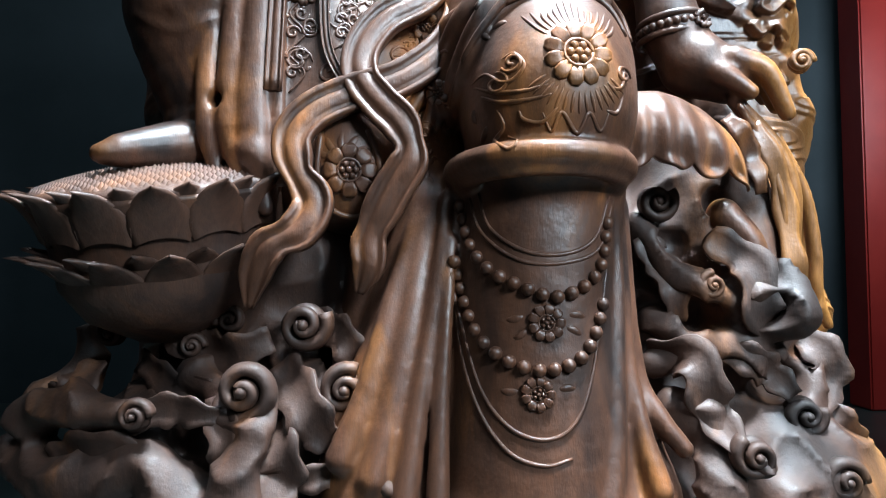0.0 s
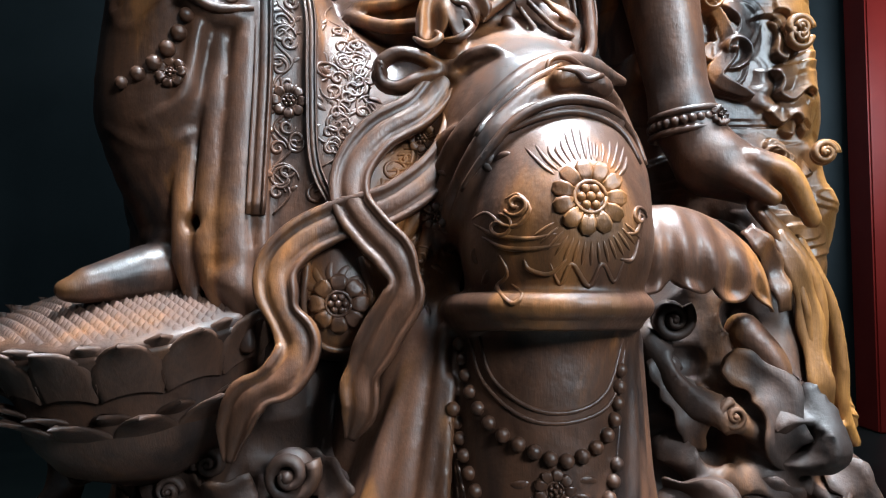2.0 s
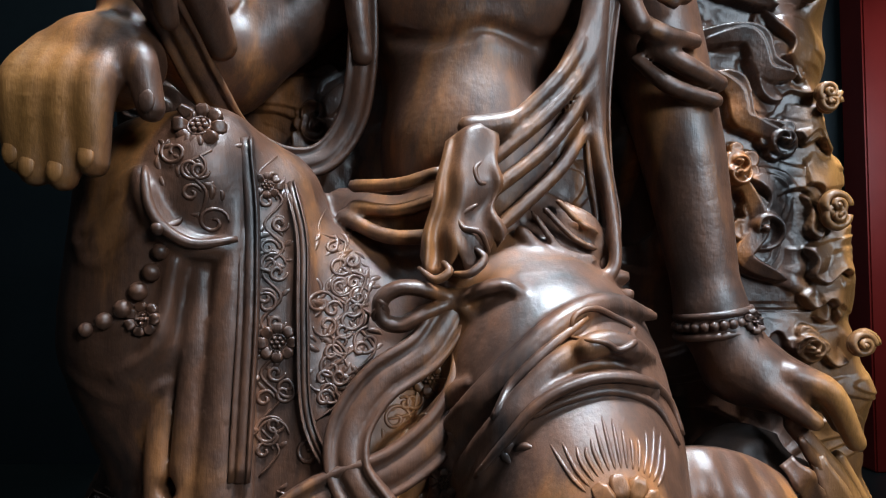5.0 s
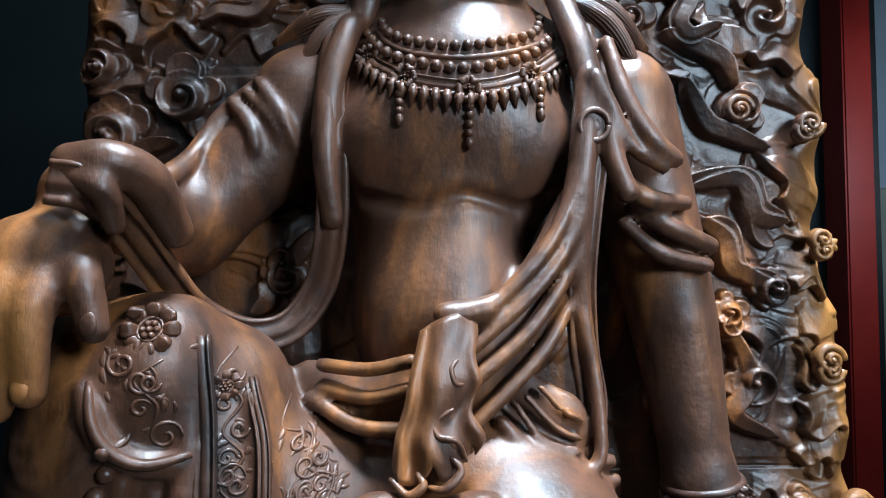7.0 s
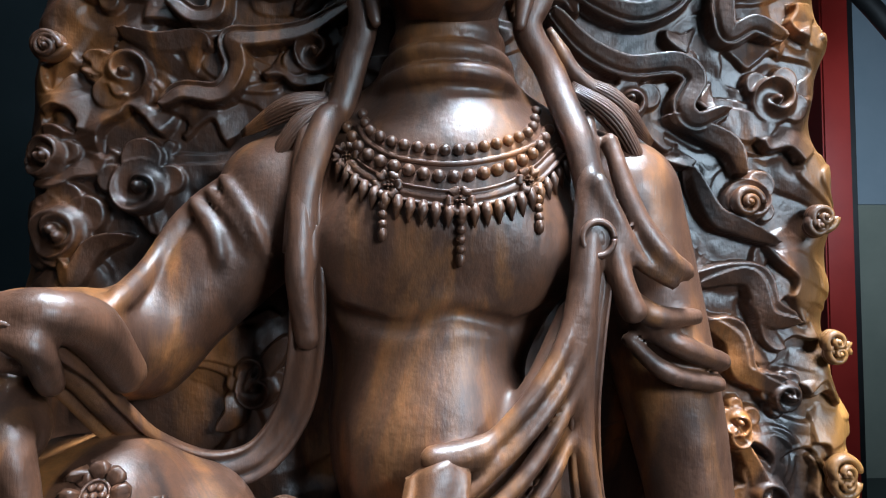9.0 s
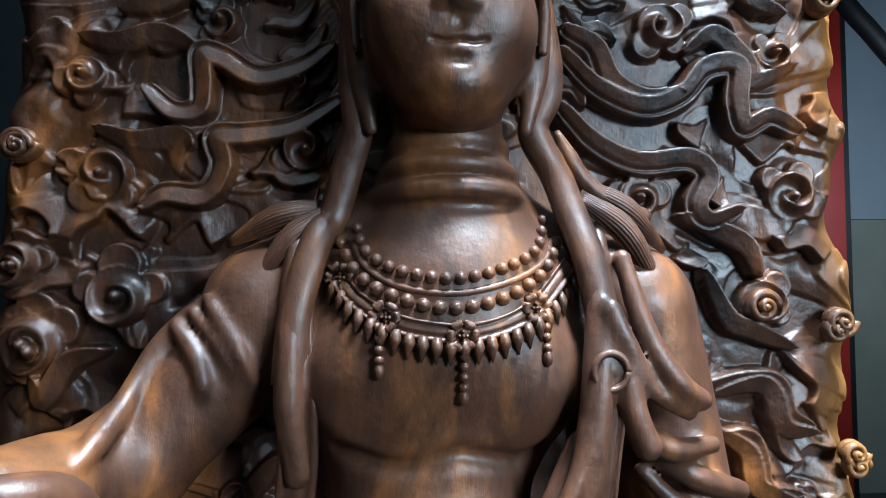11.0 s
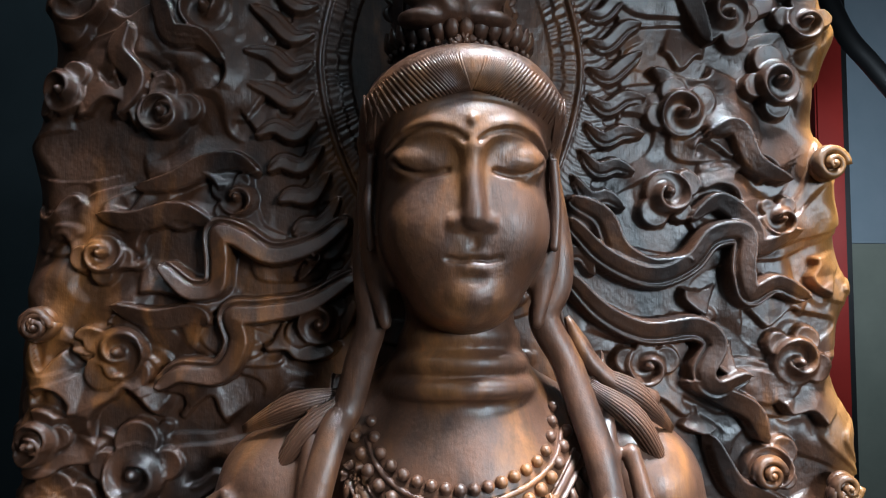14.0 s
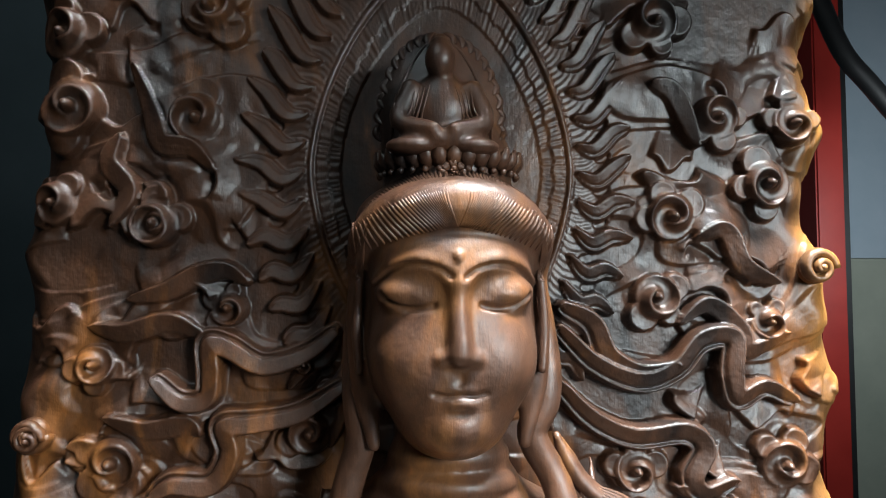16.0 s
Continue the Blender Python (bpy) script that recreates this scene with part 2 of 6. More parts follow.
        for axis in range(3):
            others = [i for i in range(3) if i != axis]
            for o in np.ndindex(2, 2):
                a = np.zeros(3, int)
                a[others[0]], a[others[1]] = o
                b = a.copy()
                b[axis] = 1
                da, db = d[tuple((cells + a).T)], d[tuple((cells + b).T)]
                m = (da < 0) != (db < 0)
                t = np.where(m, da / np.where(m, da - db, 1), 0)
                p = np.tile(a.astype(float), (len(cells), 1))
                p[:, axis] = t
                total[m] += p[m]
                hits += m
        verts = self.lo + self.h * (cells + total / hits[:, None])
        faces = []
        for axis in range(3):
            u, v = [i for i in range(3) if i != axis]
            a = [slice(None)] * 3
            b = [slice(None)] * 3
            a[axis], b[axis] = slice(0, -1), slice(1, None)
            sa, sb = s[tuple(a)], s[tuple(b)]
            e = np.argwhere(sa != sb)
            ok = (e[:, u] > 0) & (e[:, v] > 0) & (e[:, u] < d.shape[u] - 1) & (e[:, v] < d.shape[v] - 1)
            e = e[ok]
            inside = sa[tuple(e.T)]
            quad = []
            for du, dv in ((-1, -1), (0, -1), (0, 0), (-1, 0)):
                c = e.copy()
                c[:, u] += du
                c[:, v] += dv
                quad.append(index[tuple(c.T)])
            q = np.stack(quad, 1)
            flip = inside if axis != 1 else ~inside
            q[~flip] = q[~flip][:, ::-1]
            faces.append(q)
        return verts, np.vstack(faces)


class Heap:
    """Vertices and faces gathered into one mesh."""

    def __init__(self):
        self.v, self.f, self.n = [], [], 0

    def add(self, verts, faces):
        verts = np.asarray(verts, float)
        self.v.append(verts)
        self.f.append([tuple(int(i) + self.n for i in q) for q in faces] if not isinstance(faces, np.ndarray) else (faces + self.n).tolist())
        self.n += len(verts)

    def mesh(self, name):
        me = bpy.data.meshes.new(name)
        me.from_pydata(np.vstack(self.v).tolist(), [], [q for f in self.f for q in f])
        me.polygons.foreach_set("use_smooth", [True] * len(me.polygons))
        me.update()
        return me


def grid_faces(rows, cols, close=True):
    i, j = np.meshgrid(np.arange(rows - 1), np.arange(cols if close else cols - 1), indexing="ij")
    i, j = i.ravel(), j.ravel()
    k = (j + 1) % cols
    return np.stack([i * cols + j, i * cols + k, (i + 1) * cols + k, (i + 1) * cols + j], 1)


def sweep(path, profile, facing=(0, -1, 0), scale=None):
    """Draws a closed profile (across, outward) along a path; scale: per point."""
    p = np.asarray(path, float)
    t = np.gradient(p, axis=0)
    t /= np.linalg.norm(t, axis=1)[:, None] + 1e-12
    side = np.cross(t, np.broadcast_to(np.asarray(facing, float), p.shape))
    side /= np.linalg.norm(side, axis=1)[:, None] + 1e-9
    out = np.cross(side, t)
    s = np.ones(len(p)) if scale is None else np.asarray(scale)
    pr = np.asarray(profile, float)
    v = p[:, None] + s[:, None, None] * (pr[None, :, :1] * side[:, None] + pr[None, :, 1:] * out[:, None])
    c = len(pr)
    faces = [tuple(q) for q in grid_faces(len(p), c)]
    faces += [tuple(range(c))[::-1], tuple((len(p) - 1) * c + i for i in range(c))]
    return v.reshape(-1, 3), faces


def round_profile(r, n=6, flat=1.0):
    return [(r * math.cos(2 * math.pi * i / n), flat * r * math.sin(2 * math.pi * i / n)) for i in range(n)]


def ribbon_profile(w, th):
    """Half width, thickness: a band with raised rims and a faint groove."""
    return [(-w, -th), (-w, 0.5 * th), (-0.90 * w, th), (-0.74 * w, 0.9 * th), (-0.60 * w, 0.15 * th), (-0.40 * w, 0.55 * th), (0, 0.75 * th), (0.28 * w, 0.60 * th), (0.42 * w, 0.05 * th), (0.62 * w, 0.75 * th), (0.88 * w, th), (w, 0.5 * th), (w, -th)]


def ball_mesh(c, r, seg=10, rings=7):
    r = np.ones(3) * r
    v, f = [], []
    for i in range(rings + 1):
        a = math.pi * i / rings
        for j in range(seg):
            b = 2 * math.pi * j / seg
            v.append((c[0] + r[0] * math.sin(a) * math.cos(b), c[1] + r[1] * math.sin(a) * math.sin(b), c[2] + r[2] * math.cos(a)))
    return np.array(v), grid_faces(rings + 1, seg)[:, ::-1]


def taper(n, ends=0.25):
    """Widths that swell from narrow ends."""
    s = np.linspace(0, 1, n)
    return ends + (1 - ends) * np.sin(np.pi * s) ** 0.6


def curl(c, r, turns=1.6, hand=1, start=0.0, n=40):
    """A spiral in the x-z plane, from its rim inwards."""
    s = np.linspace(0, 1, n)
    a = radians(start) + hand * 2 * np.pi * turns * s
    rr = r * (1 - 0.86 * s)
    return np.stack([c[0] + rr * np.cos(a), c[1] + rr * np.sin(a)], 1)


def thing(name, heap, mat, label, category, kind="", parent=None):
    ob = new(name, heap.mesh(name))
    ob.data.materials.append(mat)
    if parent:
        ob.parent = parent
    return tagged(ob, label, category, "", kind)


def box_mesh(lo, hi, bevel=0.0):
    bm = bmesh.new()
    bmesh.ops.create_cube(bm, size=1)
    for v in bm.verts:
        v.co = [lo[i] + (v.co[i] + 0.5) * (hi[i] - lo[i]) for i in range(3)]
    if bevel:
        bmesh.ops.bevel(bm, geom=bm.edges[:], offset=bevel, segments=2, affect="EDGES")
    me = bpy.data.meshes.new("box")
    bm.to_mesh(me)
    bm.free()
    return me


def block(name, lo, hi, mat, label="", category="", kind="", bevel=0.0, parent=None):
    ob = new(name, box_mesh(lo, hi, bevel))
    ob.data.materials.append(mat)
    if parent:
        ob.parent = parent
    return tagged(ob, label, category, "", kind)


# ---------- the room ----------
block("floor", (-5, -4, -0.1), (6, 6.2, 0), FLOOR, "dark polished showroom floor", "floor", "structure")
block("wall_north", (-5, 4.75, 0), (3.09, 4.9, 5.5), DARK_WALL, "dark blue-black back wall of the showroom", "wall", "structure")
block("wall_north_east", (2.95, 5.3, 0), (6, 5.45, 2.18), BEIGE, "greenish beige lower wall", "wall", "structure")
block("wall_north_upper", (2.95, 5.3, 2.184), (6, 5.45, 5.5), BLUE, "pale blue-grey upper wall", "wall", "structure")
block("wall_west", (-5.15, -4, 0), (-5, 5.05, 5.5), DARK_WALL, "dark side wall of the showroom", "wall", "structure")
block("wall_east", (6, -4, 0), (6.15, 6.2, 5.5), BEIGE, "greenish beige side wall", "wall", "structure")
block("wall_south", (-5, -4.15, 0), (6, -4, 5.5), DARK_WALL, "dark wall behind the camera", "wall", "structure")
block("ceiling", (-5.1, -4.1, 5.5), (6.1, 6.3, 5.6), CEIL, "dim grey painted ceiling", "ceiling", "structure")
block("red_column", (2.86, 4.45, 0), (3.06, 4.70, 5.5), RED, "tall square red lacquered column on the floor", "column", bevel=0.012)
block("black_post", (3.064, 4.50, 0), (3.13, 4.60, 5.5), BLACK, "thin black metal post beside the red column", "post", bevel=0.006)
hp_arm = Heap()
hp_arm.add(*sweep(spline([(2.502, 3.9, 3.739), (2.668, 3.9, 3.366), (2.839, 3.9, 3.165), (3.046, 3.9, 2.93)], 6), round_profile(0.055, 10)))
thing("studio_lamp_arm", hp_arm, BLACK, "thick black padded lamp arm hanging from the ceiling", "lamp arm")
hp_arm = Heap()
hp_arm.add(*sweep(np.array([(2.502, 3.9, 3.739)] + [(2.45, 3.9, 5.5)]), round_profile(0.03, 8)))
thing("hanging_rod", hp_arm, BLACK, "black rod hanging from the ceiling beside the column", "rod")

# ---------- carved back panel ----------


class Relief:
    """A carved board: height towards the viewer over a grid of x and z."""

    def __init__(self, z0, z1, rows, cols):
        self.z = np.linspace(z0, z1, rows)
        wob = lambda s, a, b: a * np.sin(self.z * 9.0 + s) + b * np.sin(self.z * 23.0 + 2 * s) + 0.6 * b * np.sin(self.z * 41.0 + 3.3 * s)
        self.left = np.interp(self.z, [0.5, 1.1, 1.55, 1.75, 2.3, 2.5], [-0.490, -0.470, -0.447, -0.432, -0.420, -0.412]) + wob(1.0, 0.004, 0.005)
        self.right = np.interp(self.z, [0.5, 0.8, 1.1, 1.3, 1.5, 1.75, 2.15, 2.5], [0.635, 0.597, 0.569, 0.557, 0.539, 0.525, 0.513, 0.52]) + wob(4.0, 0.006, 0.008)
        u = np.linspace(0, 1, cols)
        self.x = self.left[:, None] + (self.right - self.left)[:, None] * u[None]
        self.zz = np.broadcast_to(self.z[:, None], self.x.shape)
        self.h = np.zeros_like(self.x)

    def rows(self, lo, hi):
        a, b = np.searchsorted(self.z, [lo, hi])
        return slice(max(a - 1, 0), min(b + 1, len(self.z)))

    def put(self, sl, f, mode="max"):
        if mode == "max":
            self.h[sl] = np.maximum(self.h[sl], f)
        else:
            self.h[sl] += f

    def stream(self, pts, w, h, grooves=0, ends=0.3, edge=0.006, base=None):
        """A ribbon or tongue along a curve, tapering to its ends."""
        p = spline(pts, 7)
        sl = self.rows(p[:, 1].min() - 2 * w, p[:, 1].max() + 2 * w)
        x, z = self.x[sl], self.zz[sl]
        best = np.full(x.shape, 9.0)
        across = np.zeros(x.shape)
        wide = w * taper(len(p), ends)
        for i in range(len(p) - 1):
            a, ab = p[i], p[i + 1] - p[i]
            t = np.clip(((x - a[0]) * ab[0] + (z - a[1]) * ab[1]) / (ab @ ab + 1e-12), 0, 1)
            dx, dz = x - a[0] - t * ab[0], z - a[1] - t * ab[1]
            d = np.hypot(dx, dz) / (wide[i] + t * (wide[i + 1] - wide[i]))
            m = d < best
            best[m] = d[m]
            across[m] = (np.sign(ab[0] * dz - ab[1] * dx) * d)[m]
        f = h * np.sqrt(np.clip((1 - best) * w / edge, 0, 1))
        f += np.where(best < 1, 0.20 * h * across, 0)
        if grooves:
            for g in np.linspace(-0.45, 0.35, grooves):
                f -= np.where(best < 1, 0.22 * h * np.exp(-((across - g) / 0.10) ** 2), 0)
        self.put(sl, np.where(best < 1, f, 0))

    def scroll(self, c, r, h=0.016, hand=1, start=0, lobes=3, spread=150):
        """A curled cloud: lobes round a spiral that winds up to a knob."""
        sl = self.rows(c[1] - 2.4 * r, c[1] + 2.4 * r)
        dx, dz = self.x[sl] - c[0], self.zz[sl] - c[1]
        rho, phi = np.hypot(dx, dz), np.arctan2(dz, dx)
        f = 0.62 * h * np.clip((r - rho) / 0.003, 0, 1) ** 0.5
        for i in range(lobes):
            a = radians(start + 90 + hand * spread * (i - (lobes - 1) / 2) / max(lobes - 1, 1))
            q = np.hypot(dx - 0.95 * r * math.cos(a), dz - 0.95 * r * math.sin(a))
            lob = (0.62 + 0.1 * math.sin(3.7 * i + c[0] * 50)) * r
            f = np.maximum(f, 0.62 * h * np.clip((lob - q) / 0.003, 0, 1) ** 0.5 * (0.85 + 0.15 * np.clip(q / lob, 0, 1) ** 2))
        s = (0.95 * rho / r - hand * (phi - radians(start)) / (2 * np.pi)) % 1.0
        lip = np.exp(-((s - 0.5) / 0.2) ** 2) * np.clip((r - rho) / (0.12 * r), 0, 1) * np.clip((rho - 0.2 * r) / (0.1 * r), 0, 1)
        f = f + 0.48 * h * lip - 0.05 * h * (rho < 0.9 * r) * (1 - lip)
        f = np.where(rho < 0.24 * r, np.maximum(f, h * (0.5 + 0.75 * np.sqrt(np.clip(1 - (rho / (0.24 * r)) ** 2, 0, 1)))), f)
        self.put(sl, f)

    def ledge(self, pts, h=0.017, reach=0.048, deep=0.009):
        """A cloud plate that breaks off along a curve: high on the left hand of its run, a dark gap on the right."""
        p = spline(pts, 7)
        sl = self.rows(p[:, 1].min() - reach, p[:, 1].max() + reach)
        x, z = self.x[sl], self.zz[sl]
        best, sign, run = np.full(x.shape, 9.0), np.ones(x.shape), np.zeros(x.shape)
        for i in range(len(p) - 1):
            a, ab = p[i], p[i + 1] - p[i]
            raw = ((x - a[0]) * ab[0] + (z - a[1]) * ab[1]) / (ab @ ab + 1e-12)
            t = np.clip(raw, 0, 1)
            dx, dz = x - a[0] - t * ab[0], z - a[1] - t * ab[1]
            d = np.hypot(dx, dz)
            m = d < best
            best[m] = d[m]
            sign[m] = np.sign(ab[0] * (z - a[1]) - ab[1] * (x - a[0]))[m]
            run[m] = ((i + raw) / (len(p) - 1))[m]
        keep = np.clip(np.minimum(run, 1 - run) / 0.12, 0, 1)
        keep = keep * keep * (3 - 2 * keep)
        up = h * np.sqrt(np.clip(best / 0.003, 0, 1)) * np.clip(1 - best / (reach * np.clip(keep, 0.05, 1)), 0, 1) ** 1.2
        low = -deep * np.exp(-(best / 0.010) ** 2)
        f = np.where(sign > 0, up, low) * keep
        self.h[sl] = np.where(sign > 0, np.maximum(self.h[sl], 0.35 * self.h[sl] + f), self.h[sl] + f)

    def pit(self, c, r, depth, tall=1.0, lean=0.0):
        sl = self.rows(c[1] - 2 * r * tall, c[1] + 2 * r * tall)
        dx, dz = self.x[sl] - c[0], self.zz[sl] - c[1]
        q = np.hypot(dx - lean * dz, dz / tall) / r
        self.put(sl, -depth * np.clip(1.5 - 1.5 * q ** 2, 0, 1), "add")


def soft_noise(x, z, seed, octaves=3):
    rng = np.random.RandomState(seed)
    out = np.zeros_like(x)
    for o in range(octaves):
        for _ in range(5):
            a, f, ph = rng.uniform(0, 2 * np.pi), (2 ** o) * rng.uniform(0.7, 1.3), rng.uniform(0, 2 * np.pi)
            out += np.sin(f * (math.cos(a) * x + math.sin(a) * z) + ph) / (1.6 ** o)
    return out / 3.2


board = Relief(0.45, 2.50, 1240, 560)
X, Z = board.x, board.zz
# hand-carved ground and broad drifting cloud plates
warp = soft_noise(X * 16, Z * 16, 5, 2) * 0.045
plates = soft_noise((X + warp) * 26, (Z + 0.6 * warp) * 46, 11, 2)
board.h += 0.0060 * soft_noise(X * 24, Z * 24, 3, 3) + 0.0010 * soft_noise(X * 120, Z * 90, 9, 2)
board.h += 0.005 * np.clip((plates - 0.12) / 0.10, 0, 1) + 0.004 * np.clip((plates - 0.62) / 0.08, 0, 1)
board.h -= 0.006 * np.clip((-0.50 - plates) / 0.10, 0, 1)
# wavy cloud ledges
for pts in (
    [(-0.308, 2.259), (-0.301, 2.222), (-0.292, 2.199), (-0.271, 2.179), (-0.262, 2.161), (-0.267, 2.139), (-0.255, 2.127), (-0.231, 2.124), (-0.215, 2.114), (-0.207, 2.095), (-0.213, 2.079), (-0.228, 2.074)],
    [(-0.294, 2.084), (-0.31, 2.077), (-0.317, 2.087), (-0.317, 2.1), (-0.311, 2.114), (-0.314, 2.132), (-0.317, 2.146)],
    [(-0.253, 2.068), (-0.255, 2.084), (-0.265, 2.095), (-0.277, 2.097), (-0.288, 2.092)],
    [(-0.369, 2.037), (-0.346, 2.044), (-0.338, 2.052), (-0.327, 2.06), (-0.312, 2.055), (-0.305, 2.042), (-0.301, 2.027)],
    [(-0.29, 1.962), (-0.274, 1.967), (-0.255, 1.967), (-0.243, 1.976), (-0.229, 1.98), (-0.216, 1.972), (-0.21, 1.957)],
    [(-0.286, 1.892), (-0.29, 1.907), (-0.283, 1.921), (-0.269, 1.926), (-0.251, 1.921), (-0.236, 1.925), (-0.222, 1.921), (-0.215, 1.906)],
    [(-0.34, 1.908), (-0.335, 1.887), (-0.322, 1.874), (-0.308, 1.88), (-0.292, 1.88), (-0.285, 1.892)],
    [(-0.299, 1.853), (-0.273, 1.855), (-0.25, 1.849), (-0.229, 1.837), (-0.219, 1.826)],
    [(-0.219, 1.826), (-0.238, 1.831), (-0.258, 1.839), (-0.275, 1.843), (-0.298, 1.84)],
    [(-0.36, 1.809), (-0.354, 1.791), (-0.337, 1.78), (-0.327, 1.779), (-0.319, 1.767), (-0.305, 1.767), (-0.301, 1.778)],
    [(-0.326, 1.817), (-0.335, 1.823), (-0.349, 1.821), (-0.359, 1.809)],
    [(-0.264, 1.836), (-0.275, 1.827), (-0.292, 1.834), (-0.308, 1.839), (-0.321, 1.831), (-0.326, 1.817)],
    [(-0.246, 2.28), (-0.237, 2.266), (-0.219, 2.26), (-0.207, 2.268), (-0.198, 2.266), (-0.18, 2.269), (-0.174, 2.288)],
    [(-0.4, 1.745), (-0.387, 1.756), (-0.37, 1.752), (-0.36, 1.74), (-0.361, 1.727)],
    [(-0.361, 1.727), (-0.376, 1.737), (-0.389, 1.74), (-0.4, 1.737)],
    [(-0.331, 1.694), (-0.334, 1.723), (-0.327, 1.737), (-0.311, 1.746), (-0.303, 1.756), (-0.291, 1.747), (-0.277, 1.731), (-0.255, 1.717)],
    [(-0.166, 1.805), (-0.157, 1.793), (-0.14, 1.794), (-0.128, 1.784), (-0.108, 1.782), (-0.09, 1.787), (-0.076, 1.803)],
    [(-0.422, 1.676), (-0.4, 1.666), (-0.376, 1.667), (-0.358, 1.677), (-0.334, 1.68), (-0.325, 1.693), (-0.319, 1.706)],
    [(-0.315, 1.664), (-0.311, 1.649), (-0.296, 1.638), (-0.28, 1.617), (-0.258, 1.611)],
    [(-0.218, 1.788), (-0.242, 1.775), (-0.264, 1.771), (-0.273, 1.751)],
    [(0.339, 2.121), (0.332, 2.104), (0.313, 2.103), (0.294, 2.11), (0.274, 2.115), (0.26, 2.107)],
    [(0.332, 2.03), (0.339, 2.044), (0.355, 2.048), (0.364, 2.036), (0.369, 2.018), (0.396, 2.01), (0.41, 2.001), (0.417, 1.984)],
    [(0.304, 1.972), (0.328, 1.972), (0.344, 1.977), (0.361, 1.972), (0.367, 1.955), (0.37, 1.936), (0.383, 1.92), (0.403, 1.914), (0.42, 1.92)],
    [(0.299, 1.864), (0.299, 1.848), (0.312, 1.835), (0.328, 1.826)],
    [(0.33, 1.776), (0.346, 1.763), (0.363, 1.762)],
    [(0.455, 1.899), (0.457, 1.887), (0.45, 1.873), (0.46, 1.859), (0.483, 1.847)],
    [(0.421, 2.202), (0.438, 2.195), (0.462, 2.199)],
    [(0.292, 1.711), (0.302, 1.702), (0.321, 1.696), (0.332, 1.699), (0.34, 1.708)],
    [(0.409, 1.736), (0.421, 1.717), (0.448, 1.72), (0.467, 1.698)],
    [(0.386, 1.55), (0.399, 1.524), (0.408, 1.497), (0.425, 1.484), (0.446, 1.49)],
    [(0.377, 1.484), (0.398, 1.471), (0.407, 1.444), (0.424, 1.428), (0.458, 1.431), (0.486, 1.45), (0.496, 1.417)],
    [(0.408, 1.617), (0.428, 1.59), (0.452, 1.567), (0.441, 1.543)],
    [(0.464, 1.378), (0.484, 1.375), (0.49, 1.345), (0.511, 1.338)],
    [(0.373, 1.363), (0.391, 1.382), (0.413, 1.367), (0.409, 1.345), (0.387, 1.333)],
    [(0.457, 1.371), (0.471, 1.348), (0.467, 1.319), (0.485, 1.308), (0.497, 1.337), (0.515, 1.326)],
    [(0.459, 1.3), (0.473, 1.282), (0.469, 1.26), (0.49, 1.249), (0.513, 1.267), (0.527, 1.253)],
    [(0.381, 1.267), (0.403, 1.264), (0.426, 1.282), (0.434, 1.315)],
    [(0.467, 1.212), (0.489, 1.201), (0.504, 1.223), (0.526, 1.212)],
    [(0.451, 1.151), (0.473, 1.165), (0.498, 1.143), (0.524, 1.151)],
    [(0.452, 1.453), (0.466, 1.43), (0.488, 1.438), (0.506, 1.415)],
    [(0.449, 1.241), (0.473, 1.217), (0.494, 1.229), (0.505, 1.196)],
):
    board.ledge(pts)
# smaller drifting wisps that fill the ground between them
rng = np.random.RandomState(21)
for i in range(46):
    x, z = (rng.uniform(-0.40, -0.14) if i % 2 else rng.uniform(0.22, 0.50)), rng.uniform(1.12, 2.34)
    long, tilt, sway = rng.uniform(0.05, 0.10), rng.uniform(-0.5, 0.5), rng.uniform(0.008, 0.018) * rng.choice([-1, 1])
    flow = rng.choice([-1, 1], p=[0.3, 0.7])
    pts = []
    for q in np.linspace(-0.5, 0.5, 6):
        side = sway * math.sin(2 * math.pi * q * 1.2 + i)
        pts.append((x + flow * long * (q * math.cos(tilt)) - side * math.sin(tilt), z + flow * long * q * math.sin(tilt) + side))
    board.ledge(pts, 0.009, 0.036, 0.007)

# halo behind the head: flat almond field, rim bands and radial cuts
HX, HZ, HA, HB = 0.040, 2.11, 0.142, 0.235
ex, ez = (X - HX) / HA, (Z - HZ) / HB
rho = (np.abs(ex) ** 1.65 + np.abs(ez) ** 1.65) ** (1 / 1.65)
ang = np.arctan2(ez, ex)
field = rho < 1.0
board.h = np.where(rho < 1.06, 0.004, board.h)
board.h += np.where((rho > 0.80) & field, 0.002 + 0.0006 * np.sin(ang * 185 + 3 * np.sin(ang * 31)) * np.clip((rho - 0.72) * 8, 0, 1), 0)
scallop = 0.93 + 0.022 * np.abs(np.sin(ang * 21))
board.h += np.where((rho > scallop - 0.05) & (rho < 0.99), 0.0022, 0)
board.h += np.where((rho > 1.0) & (rho < 1.06), 0.007 * np.sqrt(np.clip(1 - ((rho - 1.03) / 0.03) ** 2, 0, 1)), 0)
